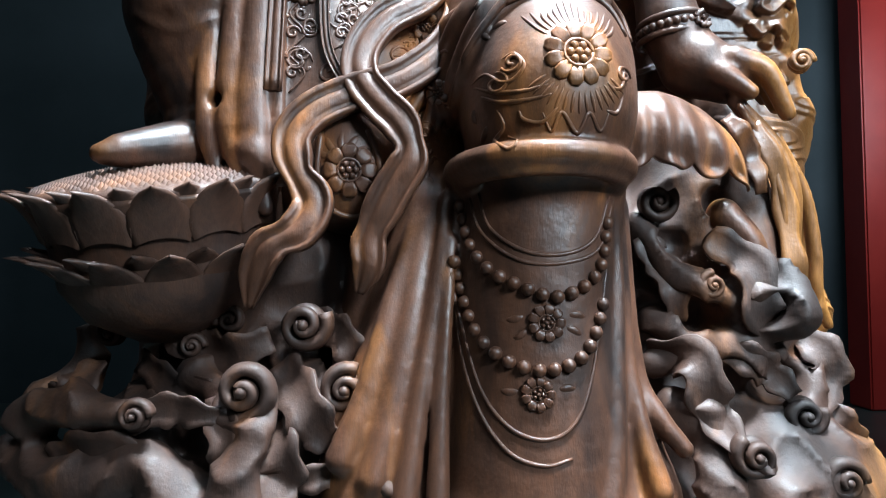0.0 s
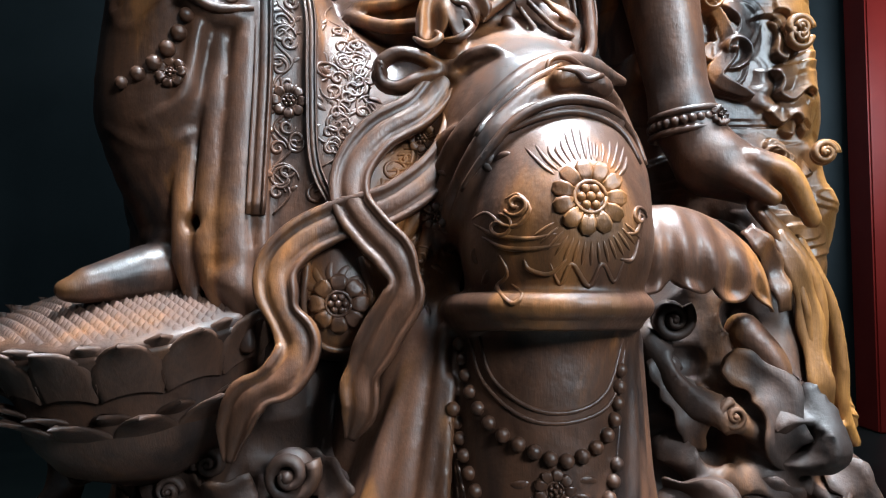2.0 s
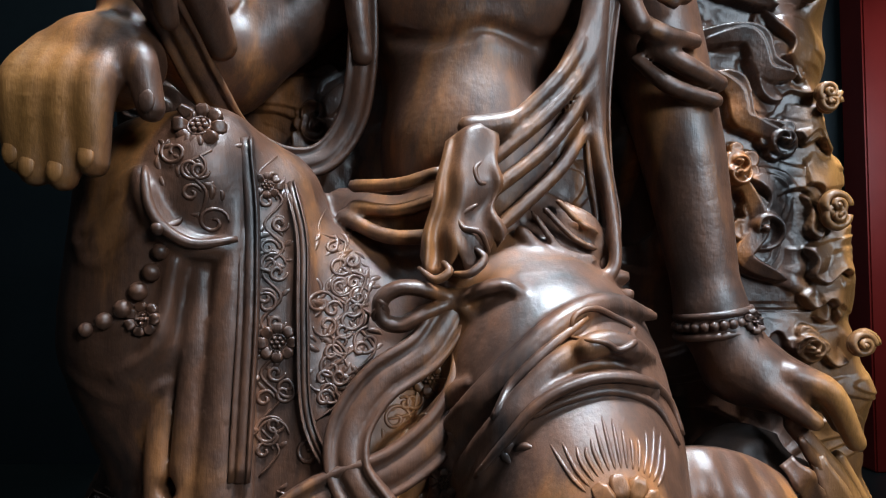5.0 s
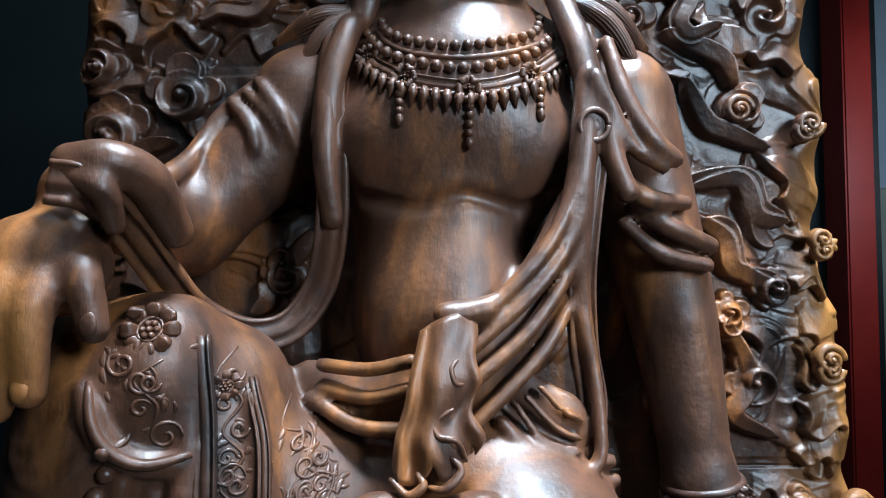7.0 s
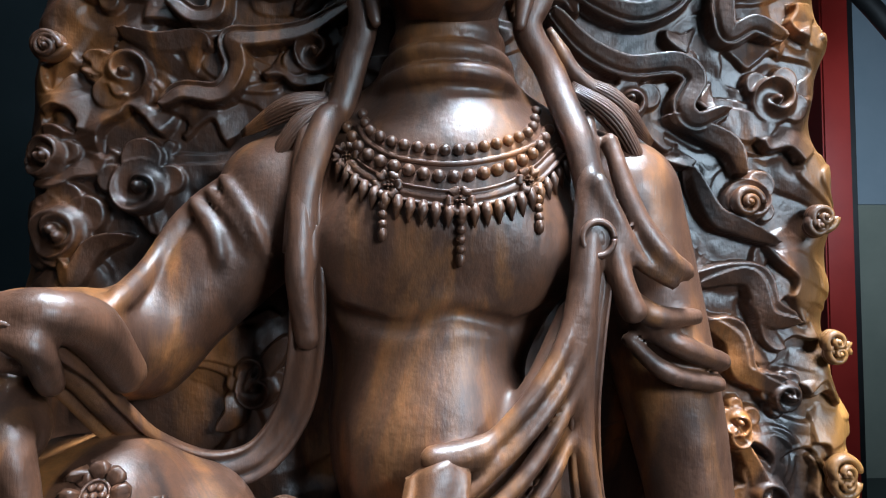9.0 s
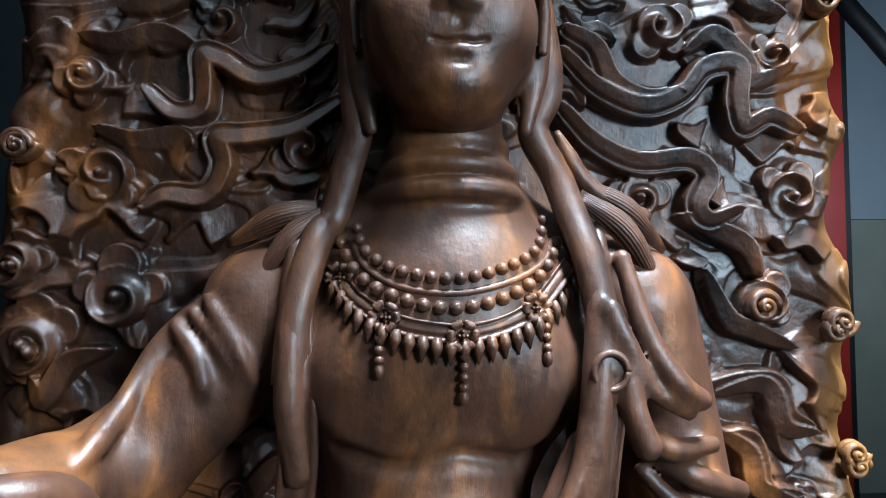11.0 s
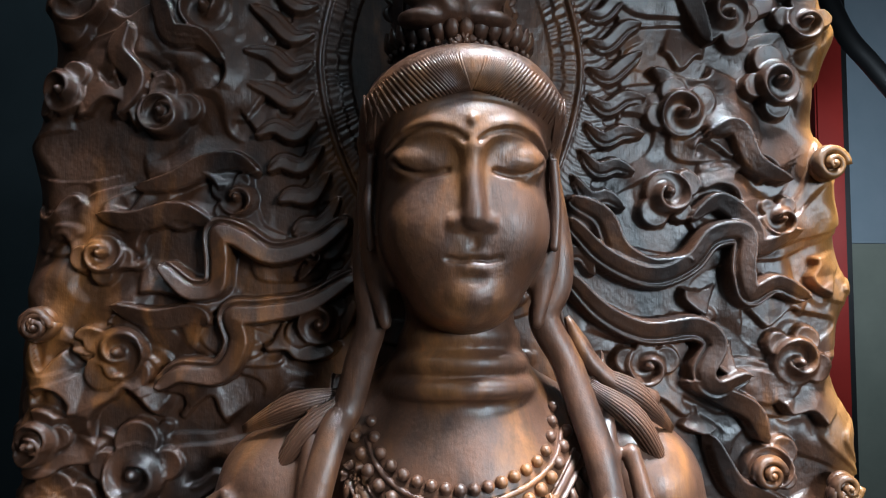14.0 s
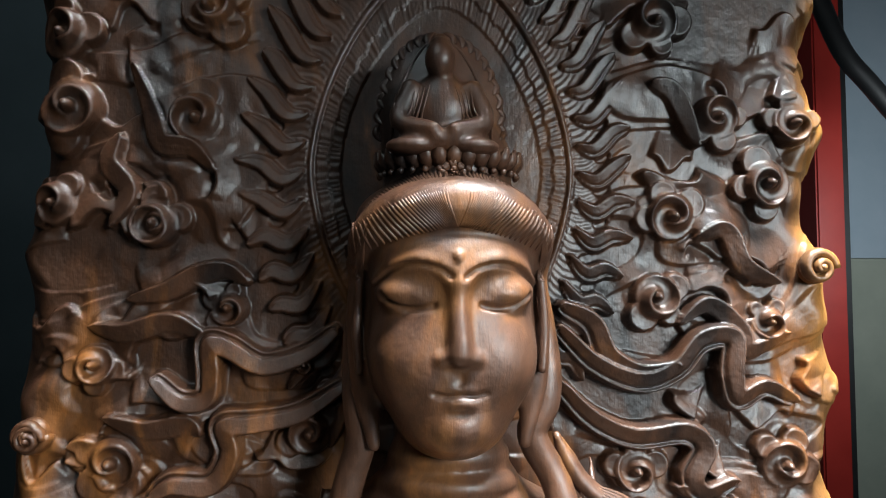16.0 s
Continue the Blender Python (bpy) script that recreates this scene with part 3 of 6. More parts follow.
# hair-like cuts that run out from the rim into flames
tips = 1.34 + 0.07 * np.sin(ang * 23) + 0.05 * np.sin(ang * 41 + 1)
flare = (rho > 1.06) & (rho < tips) & (Z > 1.90)
board.h = np.where(flare, 0.009 - 0.004 * (rho - 1.06) / 0.3 + 0.0004 * np.sin(ang * 190 + 9 * np.sin((rho - 1.0) * 14) * 0.5), board.h)
rng = np.random.RandomState(8)
for side in (1, -1):
    for i in range(21):
        a = radians(-58 + 7.2 * i)
        ca, sa = side * math.cos(a), math.sin(a)
        p = [(HX + HA * k * ca + side * o, HZ + HB * k * sa + o2) for k, o, o2 in ((1.08, 0, 0), (1.22, 0.003, -0.009), (1.36, 0.006, 0.008), (1.46 + 0.12 * rng.rand(), 0.004, 0.006 + 0.016 * rng.rand()))]
        board.stream(p, 0.0115, 0.014, 1, 0.12, 0.003)
        board.pit((HX + HA * 1.30 * side * math.cos(a + 0.07), HZ + HB * 1.30 * math.sin(a + 0.07)), 0.0095, 0.022, 0.8, 0.2)

# streamers from the head dress
for pts in (
    [(0.17, 1.931), (0.21, 1.893), (0.262, 1.873), (0.305, 1.888), (0.332, 1.917), (0.366, 1.92), (0.365, 1.881), (0.374, 1.852), (0.405, 1.865), (0.435, 1.852)],
    [(0.168, 1.871), (0.206, 1.833), (0.254, 1.812), (0.31, 1.816), (0.33, 1.799), (0.316, 1.768), (0.332, 1.749), (0.365, 1.761)],
    [(-0.079, 1.932), (-0.107, 1.911), (-0.152, 1.899), (-0.188, 1.918), (-0.211, 1.921), (-0.21, 1.888), (-0.213, 1.864), (-0.237, 1.861), (-0.261, 1.882)],
    [(-0.07, 1.874), (-0.115, 1.847), (-0.163, 1.838), (-0.195, 1.834), (-0.189, 1.804), (-0.206, 1.775), (-0.244, 1.776), (-0.264, 1.764)],
    [(0.174, 1.956), (0.205, 1.938), (0.223, 1.901), (0.261, 1.882), (0.3, 1.889)],
):
    board.stream(pts, 0.0165, 0.025, 1, 0.55, 0.004)
# drifting cloud tails
for pts in (
    [(-0.294, 2.218), (-0.275, 2.168), (-0.263, 2.134), (-0.233, 2.129), (-0.209, 2.107)],
    [(-0.307, 2.143), (-0.318, 2.112), (-0.297, 2.082), (-0.314, 2.045)],
    [(-0.292, 1.966), (-0.254, 1.975), (-0.224, 1.991), (-0.195, 1.997), (-0.171, 1.985)],
    [(-0.331, 1.937), (-0.294, 1.931), (-0.253, 1.942), (-0.217, 1.93)],
    [(0.281, 2.213), (0.307, 2.2), (0.333, 2.141)],
    [(0.331, 2.036), (0.365, 2.043), (0.385, 2.004), (0.425, 1.984)],
    [(0.309, 1.939), (0.343, 1.959), (0.376, 1.933), (0.389, 1.907), (0.437, 1.926)],
    [(-0.315, 1.842), (-0.274, 1.829), (-0.233, 1.834), (-0.219, 1.825)],
    [(0.325, 1.572), (0.373, 1.578), (0.406, 1.572), (0.419, 1.539), (0.446, 1.526)],
    [(0.331, 1.526), (0.371, 1.5), (0.383, 1.461), (0.431, 1.454)],
    [(0.302, 1.756), (0.336, 1.743), (0.376, 1.723), (0.389, 1.69)],
    [(0.328, 1.696), (0.354, 1.644), (0.381, 1.631), (0.428, 1.611)],
    [(0.334, 1.563), (0.393, 1.571), (0.414, 1.526), (0.451, 1.519)],
    [(0.341, 1.519), (0.377, 1.511), (0.391, 1.46), (0.442, 1.438)],
    [(0.375, 1.394), (0.402, 1.328), (0.38, 1.285), (0.43, 1.256)],
    [(-0.371, 1.59), (-0.359, 1.566), (-0.336, 1.603), (-0.301, 1.615)],
    [(-0.172, 1.449), (-0.148, 1.479), (-0.13, 1.504)],
    [(-0.201, 1.407), (-0.184, 1.424), (-0.19, 1.443)],
):
    board.stream(pts, 0.0135, 0.020, 0, 0.25, 0.003)
# curled clouds: centre, radius, winding
for spot, r, hand, start in (
    ([(0.302, 2.059)], 0.026, 1, 20), ([(0.358, 2.175)], 0.024, -1, 200), ([(0.418, 2.099)], 0.026, 1, 100),
    ([(0.451, 2.169)], 0.023, -1, 0), ([(0.283, 1.968)], 0.024, 1, 220), ([(0.414, 1.939)], 0.018, -1, 40),
    ([(0.43, 1.778)], 0.026, 1, 330), ([(0.285, 2.286)], 0.026, -1, 200), ([(-0.27, 2.048)], 0.024, -1, 0),
    ([(-0.361, 2.173)], 0.030, -1, 90), ([(-0.228, 2.163)], 0.026, 1, 60), ([(-0.328, 1.898)], 0.020, 1, 180),
    ([(-0.308, 1.795)], 0.026, -1, 140), ([(-0.103, 1.823)], 0.022, 1, 40), ([(-0.191, 1.957)], 0.018, -1, 60),
    ([(-0.109, 1.896)], 0.010, -1, 0), ([(-0.375, 2.069)], 0.022, 1, 40), ([(-0.218, 2.286)], 0.028, 1, 300),
    ([(-0.372, 2.253)], 0.026, 1, 0), ([(-0.29, 1.67)], 0.030, -1, 0), ([(-0.27, 2.047)], 0.020, 1, 0),
    ([(-0.389, 1.702)], 0.022, 1, 0), ([(0.256, 1.775)], 0.022, -1, 0), ([(0.394, 1.66)], 0.024, 1, 240),
    ([(-0.379, 1.622)], 0.030, -1, 60), ([(0.433, 1.435)], 0.017, 1, 80), ([(0.376, 1.407)], 0.017, -1, 0),
    ([(-0.372, 1.615)], 0.032, 1, 30), ([(-0.166, 1.467)], 0.018, 1, 0), ([(-0.395, 1.701)], 0.022, -1, 0),
    ([(0.438, 1.434)], 0.018, 1, 60), ([(0.467, 1.166)], 0.016, 1, 0), ([(0.375, 1.394)], 0.017, 1, 200),
    ([(-0.162, 1.451)], 0.022, -1, 0), ([(0.461, 1.17)], 0.016, 1, 0), ([(0.406, 1.321)], 0.026, -1, 90),
):
    board.scroll(spot[0], 1.12 * r, 0.024, hand, start)
# the slab's rounded, gnawed edges
du = np.minimum(X - board.left[:, None], board.right[:, None] - X)
edge_w = 0.052 + 0.012 * np.sin(Z * 37) + 0.008 * np.sin(Z * 83 + 1)
fall = np.clip(1 - du / edge_w, 0, 1)
back = 0.975 - board.h + 0.062 * fall ** 1.9
# unseen lip added at the slab's top to shade the halo and figurine
shade_lip = np.clip((Z - 2.36) / 0.09, 0, 1)
back -= 0.25 * shade_lip * shade_lip * (3 - 2 * shade_lip) * np.clip(1.15 - np.abs(X - 0.14) / 0.36, 0, 1) ** 0.7
heap = Heap()
front = np.stack([X, back, Z], 2)
rear = front[:, ::-1].copy()
rear[..., 1] = 1.10 + 0.02 * np.sin(Z[:, ::-1] * 13)
rear = rear[:, ::12]
loop = np.concatenate([front, rear], 1)
heap.add(loop.reshape(-1, 3), grid_faces(loop.shape[0], loop.shape[1]))
n = loop.shape[1]
heap.add(loop[0], [tuple(range(n))[::-1]])
heap.add(loop[-1], [tuple(range(n))])
panel = thing("carved_panel", heap, WOOD_PANEL, "tall brown carved wooden slab with curling clouds behind the statue", "carved panel")


def knob(c, r, hand=1, start=0, mat=WOOD_PANEL, parent=panel, name="cloud_curl"):
    """A snail-like curl that stands out from the wood."""
    p2 = curl((0, 0), r, 1.7, hand, start)
    s = np.linspace(0, 1, len(p2))
    p = np.stack([c[0] + p2[:, 0], c[1] - 0.55 * r * s, c[2] + p2[:, 1]], 1)
    hp = Heap()
    hp.add(*sweep(p, round_profile(0.33 * r, 8, 1.6), scale=1 - 0.45 * s))
    hp.add(*ball_mesh((c[0], c[1] - 0.55 * r, c[2]), (0.26 * r, 0.35 * r, 0.26 * r)))
    hp.add(*ball_mesh((c[0], c[1] + 0.3 * r, c[2]), (0.95 * r, 0.6 * r, 0.95 * r), 14, 9))
    return thing(name, hp, mat, "", "", "", parent)


for spot, yy, r, hand in (
    ([(0.47, 2.001)], 0.955, 0.020, 1), ([(0.478, 1.64)], 0.955, 0.017, -1), ([(0.473, 1.63)], 0.955, 0.015, 1),
    ([(0.49, 1.497)], 0.955, 0.015, -1), ([(0.495, 1.35)], 0.955, 0.018, 1), ([(0.492, 1.483)], 0.955, 0.014, 1),
    ([(0.495, 1.338)], 0.955, 0.017, -1), ([(0.526, 1.175)], 0.955, 0.017, 1), ([(-0.391, 1.826)], 0.965, 0.018, -1),
    ([(-0.39, 1.821)], 0.96, 0.014, 1), ([(0.389, 1.656)], 0.955, 0.018, 1), ([(0.521, 1.174)], 0.95, 0.016, 1),
):
    knob((spot[0][0], yy, spot[0][1]), r, hand)

# ---------- root base ----------
clay = Clay((-0.52, 0.50, -0.01), (0.70, 1.12, 1.16), 0.0055)
clay.ball((0.06, 0.93, 0.25), (0.46, 0.20, 0.36), 0.05)
clay.ball((0.06, 0.95, 0.62), (0.40, 0.13, 0.42), 0.05)
clay.rod([(-0.40, 0.90, 0.03), (0.52, 0.90, 0.03)], 0.075, 0.06)
clay.ball((0.05, 0.86, 0.45), (0.42, 0.17, 0.16), 0.05)
clay.ball((-0.24, 0.87, 0.66), (0.15, 0.12, 0.20), 0.04)
clay.ball((-0.33, 0.83, 0.60), (0.13, 0.14, 0.13), 0.04)
clay.ball((-0.17, 0.88, 0.85), (0.10, 0.10, 0.13), 0.04)
clay.ball((0.36, 0.93, 0.80), (0.14, 0.09, 0.28), 0.04)
clay.ball((0.42, 0.88, 0.58), (0.15, 0.13, 0.13), 0.04)
clay.ball((0.05, 0.82, 0.52), (0.28, 0.18, 0.14), 0.04)
rng = np.random.RandomState(4)
for i in range(64):
    x, z = rng.uniform(-0.36, 0.42), rng.uniform(0.1, 0.95)
    yy = 0.85 - 0.05 * (z < 0.7) + rng.uniform(-0.03, 0.03)
    if -0.12 < x < 0.24 and z > 0.5:
        continue
    a = rng.uniform(0, 6.28)
    clay.rod([(x, yy, z), (x + 0.05 * math.cos(a), yy - 0.02, z + 0.05 * math.sin(a)), (x + 0.09 * math.cos(a + 0.7), yy, z + 0.09 * math.sin(a + 0.7))], [0.012, 0.028, 0.010], 0.02, 4, cut=i % 3 == 0)
# swirling roots
for pts, r in (
    ([(-0.308, 0.8, 0.757), (-0.253, 0.74, 0.726), (-0.215, 0.7, 0.686), (-0.214, 0.68, 0.633)], (0.03, 0.024, 0.02, 0.03)),
    ([(-0.198, 0.72, 0.736), (-0.197, 0.7, 0.698), (-0.203, 0.68, 0.663), (-0.196, 0.68, 0.623)], (0.02, 0.026, 0.02, 0.03)),
    ([(-0.193, 0.8, 0.784), (-0.157, 0.76, 0.736), (-0.115, 0.74, 0.701), (-0.136, 0.72, 0.67)], (0.03, 0.03, 0.022, 0.012)),
    ([(-0.125, 0.8, 0.811), (-0.106, 0.76, 0.761), (-0.121, 0.74, 0.708)], (0.02, 0.024, 0.012)),
    ([(-0.465, 0.76, 0.697), (-0.398, 0.72, 0.718), (-0.317, 0.69, 0.712)], (0.03, 0.03, 0.014)),
    ([(-0.489, 0.78, 0.654), (-0.402, 0.72, 0.64), (-0.309, 0.7, 0.657), (-0.267, 0.7, 0.617)], (0.03, 0.035, 0.03, 0.04)),
    ([(-0.456, 0.86, 0.779), (-0.452, 0.84, 0.738), (-0.477, 0.8, 0.703)], (0.02, 0.03, 0.03)),
    ([(0.255, 0.86, 0.925), (0.284, 0.84, 0.866), (0.333, 0.82, 0.838), (0.391, 0.84, 0.809)], (0.02, 0.025, 0.02, 0.01)),
    ([(0.255, 0.8, 0.757), (0.302, 0.78, 0.759), (0.3, 0.76, 0.71), (0.316, 0.74, 0.664), (0.343, 0.72, 0.652)], (0.02, 0.025, 0.02, 0.022, 0.014)),
    ([(0.275, 0.78, 0.707), (0.301, 0.75, 0.674), (0.304, 0.73, 0.619)], (0.03, 0.024, 0.03)),
    ([(0.502, 0.9, 0.76), (0.463, 0.86, 0.706), (0.506, 0.86, 0.663), (0.546, 0.88, 0.629)], (0.03, 0.03, 0.025, 0.012)),
    ([(0.424, 0.84, 0.695), (0.429, 0.8, 0.649), (0.45, 0.78, 0.622), (0.469, 0.78, 0.59)], (0.022, 0.026, 0.024, 0.03)),
    ([(0.42, 0.88, 0.912), (0.401, 0.86, 0.852), (0.424, 0.85, 0.794)], (0.026, 0.03, 0.012)),
    ([(0.262, 0.84, 0.809), (0.308, 0.83, 0.781), (0.383, 0.84, 0.766), (0.45, 0.86, 0.742)], (0.02, 0.03, 0.03, 0.02)),
    ([(-0.099, 0.72, 0.646), (-0.06, 0.69, 0.648), (-0.048, 0.68, 0.64)], (0.02, 0.018, 0.008)),
):
    clay.rod(pts, 0.95 * np.array(r), 0.009)
for c, r in (
    ([(-0.271, 0.74, 0.683)], 0.030), ([(-0.172, 0.72, 0.67)], 0.030), ([(-0.329, 0.8, 0.77)], 0.025), ([(-0.16, 0.77, 0.78)], 0.014), ([(0.35, 0.8, 0.716)], 0.035),
    ([(0.303, 0.85, 0.903)], 0.026), ([(0.319, 0.84, 0.809)], 0.030), ([(0.424, 0.84, 0.724)], 0.028), ([(-0.118, 0.72, 0.693)], 0.012), ([(0.374, 0.86, 0.955)], 0.03),
    ([(-0.437, 0.8, 0.743)], 0.022), ([(-0.372, 0.79, 0.758)], 0.016), ([(-0.184, 0.7, 0.617)], 0.02),
):
    clay.ball(c[0], r, 0.02, cut=True)
# gouge marks over the whole base
gx, gy, gz = (clay.lo[i] + clay.h * np.arange(clay.n[i]) for i in range(3))
ridges = np.abs(np.sin(gx * 61 + 2.0)[:, None, None] * np.sin(gz * 43 + 1.0)[None, None] + 0.8 * np.sin(gx * 27 + 0.5)[:, None, None] * np.sin(gz * 71)[None, None] + 0.5 * np.sin(gy * 50)[None, :, None])
clay.d += (0.010 * np.sqrt(ridges) - 0.0055).astype(np.float32)
heap = Heap()
heap.add(*clay.skin())
base = thing("root_base", heap, WOOD_BASE, "dark brown carved root base with swirling curls on the floor", "carved base")
for spot, r, hand, start in (
    ([(-0.207, 0.7, 0.739)], 0.030, 1, 250), ([(-0.154, 0.74, 0.804)], 0.026, -1, 30), ([(-0.105, 0.72, 0.736)], 0.024, 1, 60), ([(-0.243, 0.76, 0.809)], 0.016, -1, 200),
    ([(-0.289, 0.77, 0.778)], 0.014, 1, 0), ([(0.275, 0.85, 0.955)], 0.024, -1, 40), ([(0.334, 0.72, 0.665)], 0.022, 1, 120), ([(0.436, 0.81, 0.691)], 0.024, -1, 20),
    ([(0.457, 0.77, 0.625)], 0.024, 1, 0), ([(-0.313, 0.68, 0.716)], 0.016, 1, 0), ([(0.329, 0.81, 0.848)], 0.016, 1, 90),
    ([(-0.398, 0.8, 0.79)], 0.016, 1, 30), ([(0.267, 0.85, 0.895)], 0.016, 1, 0),
):
    knob(spot[0], r, hand, start, WOOD_BASE, base, "root_curl")



def wavy_leaf(pts, w, seed, cup=0.35):
    """A carved leaf: a cupped band with a scalloped, crisp edge."""
    p = spline(pts, 9)
    s = np.linspace(0, 1, len(p))
    p[:, 1] += 0.006 * np.sin(9 * s + seed)
    prof = [(-1.0 * w, cup * w), (-0.93 * w, cup * w + 0.003), (-0.5 * w, 0.30 * cup * w + 0.004), (0, 0.003), (0.5 * w, 0.30 * cup * w + 0.004), (0.93 * w, cup * w + 0.003), (1.0 * w, cup * w), (0.5 * w, -0.008), (0, -0.014), (-0.5 * w, -0.008)]
    scale = (0.35 + 0.65 * np.sin(np.pi * (0.12 + 0.84 * s)) ** 0.7) * (1 + 0.16 * np.sin(23 * s + seed))
    return sweep(p, prof, scale=scale)


for seed, (pts, w) in enumerate((
    ([(-0.18, 0.745, 0.763), (-0.144, 0.71, 0.719), (-0.12, 0.7, 0.675)], 0.026), ([(-0.24, 0.71, 0.731), (-0.221, 0.69, 0.683), (-0.225, 0.68, 0.629)], 0.018), ([(-0.182, 0.71, 0.702), (-0.165, 0.69, 0.66), (-0.179, 0.68, 0.623)], 0.026),
    ([(-0.355, 0.72, 0.702), (-0.287, 0.7, 0.718), (-0.233, 0.7, 0.712)], 0.018), ([(-0.33, 0.8, 0.804), (-0.254, 0.76, 0.768), (-0.194, 0.75, 0.788)], 0.026), ([(-0.149, 0.78, 0.812), (-0.111, 0.75, 0.788), (-0.088, 0.75, 0.75)], 0.020),
    ([(0.334, 0.835, 0.909), (0.38, 0.82, 0.873), (0.392, 0.82, 0.81), (0.432, 0.83, 0.788)], 0.026), ([(0.249, 0.8, 0.763), (0.285, 0.76, 0.761), (0.299, 0.75, 0.712), (0.319, 0.72, 0.67)], 0.026),
    ([(0.473, 0.88, 0.784), (0.497, 0.86, 0.742), (0.47, 0.84, 0.688)], 0.026), ([(0.483, 0.85, 0.697), (0.511, 0.84, 0.657), (0.534, 0.85, 0.609)], 0.020), ([(0.417, 0.82, 0.689), (0.427, 0.79, 0.639), (0.456, 0.78, 0.603)], 0.020),
    ([(0.252, 0.85, 0.91), (0.281, 0.83, 0.859), (0.294, 0.83, 0.802)], 0.020), ([(-0.478, 0.78, 0.707), (-0.415, 0.75, 0.725), (-0.407, 0.78, 0.759)], 0.022), ([(-0.421, 0.72, 0.658), (-0.351, 0.7, 0.675), (-0.281, 0.69, 0.648)], 0.026),
    ([(-0.363, 0.8, 0.757), (-0.292, 0.76, 0.729), (-0.253, 0.74, 0.739)], 0.020), ([(0.346, 0.82, 0.768), (0.394, 0.82, 0.747), (0.428, 0.82, 0.713)], 0.022), ([(-0.155, 0.7, 0.646), (-0.108, 0.7, 0.651), (-0.06, 0.69, 0.643)], 0.016),
)):
    hp = Heap()
    hp.add(*wavy_leaf(pts, w, seed))
    thing("carved_leaf", hp, WOOD_BASE, "", "", "", base)

# ---------- lotus pedestal ----------
lotus = new("lotus_pedestal")
LOTUS = pose(-0.335, 0.795, 0.958, 13, -4, 0)
lotus.matrix_world = LOTUS
tagged(lotus, "brown carved wooden lotus flower pedestal under the foot", "pedestal")


def lathe(profile, n=48):
    v = [(r * math.cos(2 * math.pi * j / n), r * math.sin(2 * math.pi * j / n), z) for r, z in profile for j in range(n)]
    return np.array(v), grid_faces(len(profile), n)


hp = Heap()
hp.add(*lathe([(0.001, -0.172), (0.06, -0.168), (0.108, -0.135), (0.130, -0.095), (0.131, -0.06), (0.137, -0.02), (0.150, 0.0), (0.150, 0.006), (0.001, 0.006)]))
thing("bowl", hp, WOOD_LOTUS, "", "", "", lotus)
hp = Heap()
hp.add(*lathe([(0.146, 0.0), (0.150, 0.010), (0.146, 0.015), (0.12, 0.021), (0.08, 0.029), (0.04, 0.034), (0.001, 0.036)]))
thing("seed_pad", hp, WOOD_LOTUS, "round pad with rows of small seeds", "", "", lotus)
hp = Heap()
for i in range(-22, 23):
    for j in range(-22, 23):
        x, y2 = 0.0069 * (i + j), 0.0069 * (i - j)
        if math.hypot(x, y2) < 0.139:
            q, up = 0.0066, 0.014 + 0.0225 * (1 - (x * x + y2 * y2) / 0.145 ** 2)
            hp.add([(x - q, y2, up - 0.002), (x, y2 - q, up - 0.002), (x + q, y2, up - 0.002), (x, y2 + q, up - 0.002), (x, y2 + 0.0015, up + 0.0055)], [(0, 1, 4), (1, 2, 4), (2, 3, 4), (3, 0, 4)])
seeds = thing("seed_texture", hp, WOOD_LOTUS, "", "", "stuff", lotus)


def petal_mesh(w, tall, lean, cup):
    """A cupped pointed petal that leans out; its base is at the origin, outward is +x."""
    rows, cols = 11, 9
    v = []
    for face in (0, 1):
        for i in range(rows):
            s = i / (rows - 1)
            half = w * (0.72 + 0.28 * math.sin(math.pi * min(1, 0.1 + 0.8 * s))) * (1 - s ** 3) ** 0.6
            for j in range(cols):
                q = -1 + 2 * j / (cols - 1)
                r = lean * s ** 1.5 + 0.012 * s ** 8 - cup * q * q * (0.3 + 0.7 * s) - face * 0.006 * (1 - 0.5 * s) + 0.0012 * math.cos(q * 22)
                v.append((r, half * q, tall * s - 0.12 * tall * q * q * (1 - s)))
    f = grid_faces(rows, cols, False)
    faces = np.vstack([f, f[:, ::-1] + rows * cols])
    rim = [j for j in range(0, rows * cols, cols)] + [rows * cols - cols + j for j in range(1, cols)] + [i * cols + cols - 1 for i in range(rows - 2, -1, -1)]
    m = rows * cols
    side = [(a, b, b + m, a + m) for a, b in zip(rim, rim[1:])]
    hp = Heap()
    hp.add(np.array(v), [tuple(q) for q in faces] + side)
    return hp.mesh("petal")


for count, w, tall, lean, cup, r, z, tilt, shift in ((15, 0.033, 0.056, 0.026, 0.008, 0.139, -0.036, 0, 0), (15, 0.030, 0.052, 0.022, 0.008, 0.133, -0.032, 0, 0.5), (14, 0.036, 0.074, 0.056, 0.008, 0.106, -0.124, 0, 0.3), (14, 0.032, 0.068, 0.048, 0.008, 0.101, -0.116, 0, 0.8)):
    me = petal_mesh(w, tall, lean, cup)
    me.materials.append(WOOD_LOTUS)
    for i in range(count):
        a = 360 * (i + shift) / count
        p = new("petal", me)
        p.parent = lotus
        p.matrix_basis = pose(r * math.cos(radians(a)), r * math.sin(radians(a)), z, 0, tilt, a)

# ---------- the seated statue: one carved mesh ----------
body = Clay((-0.46, 0.56, 0.50), (0.56, 1.02, 1.90), 0.0042)
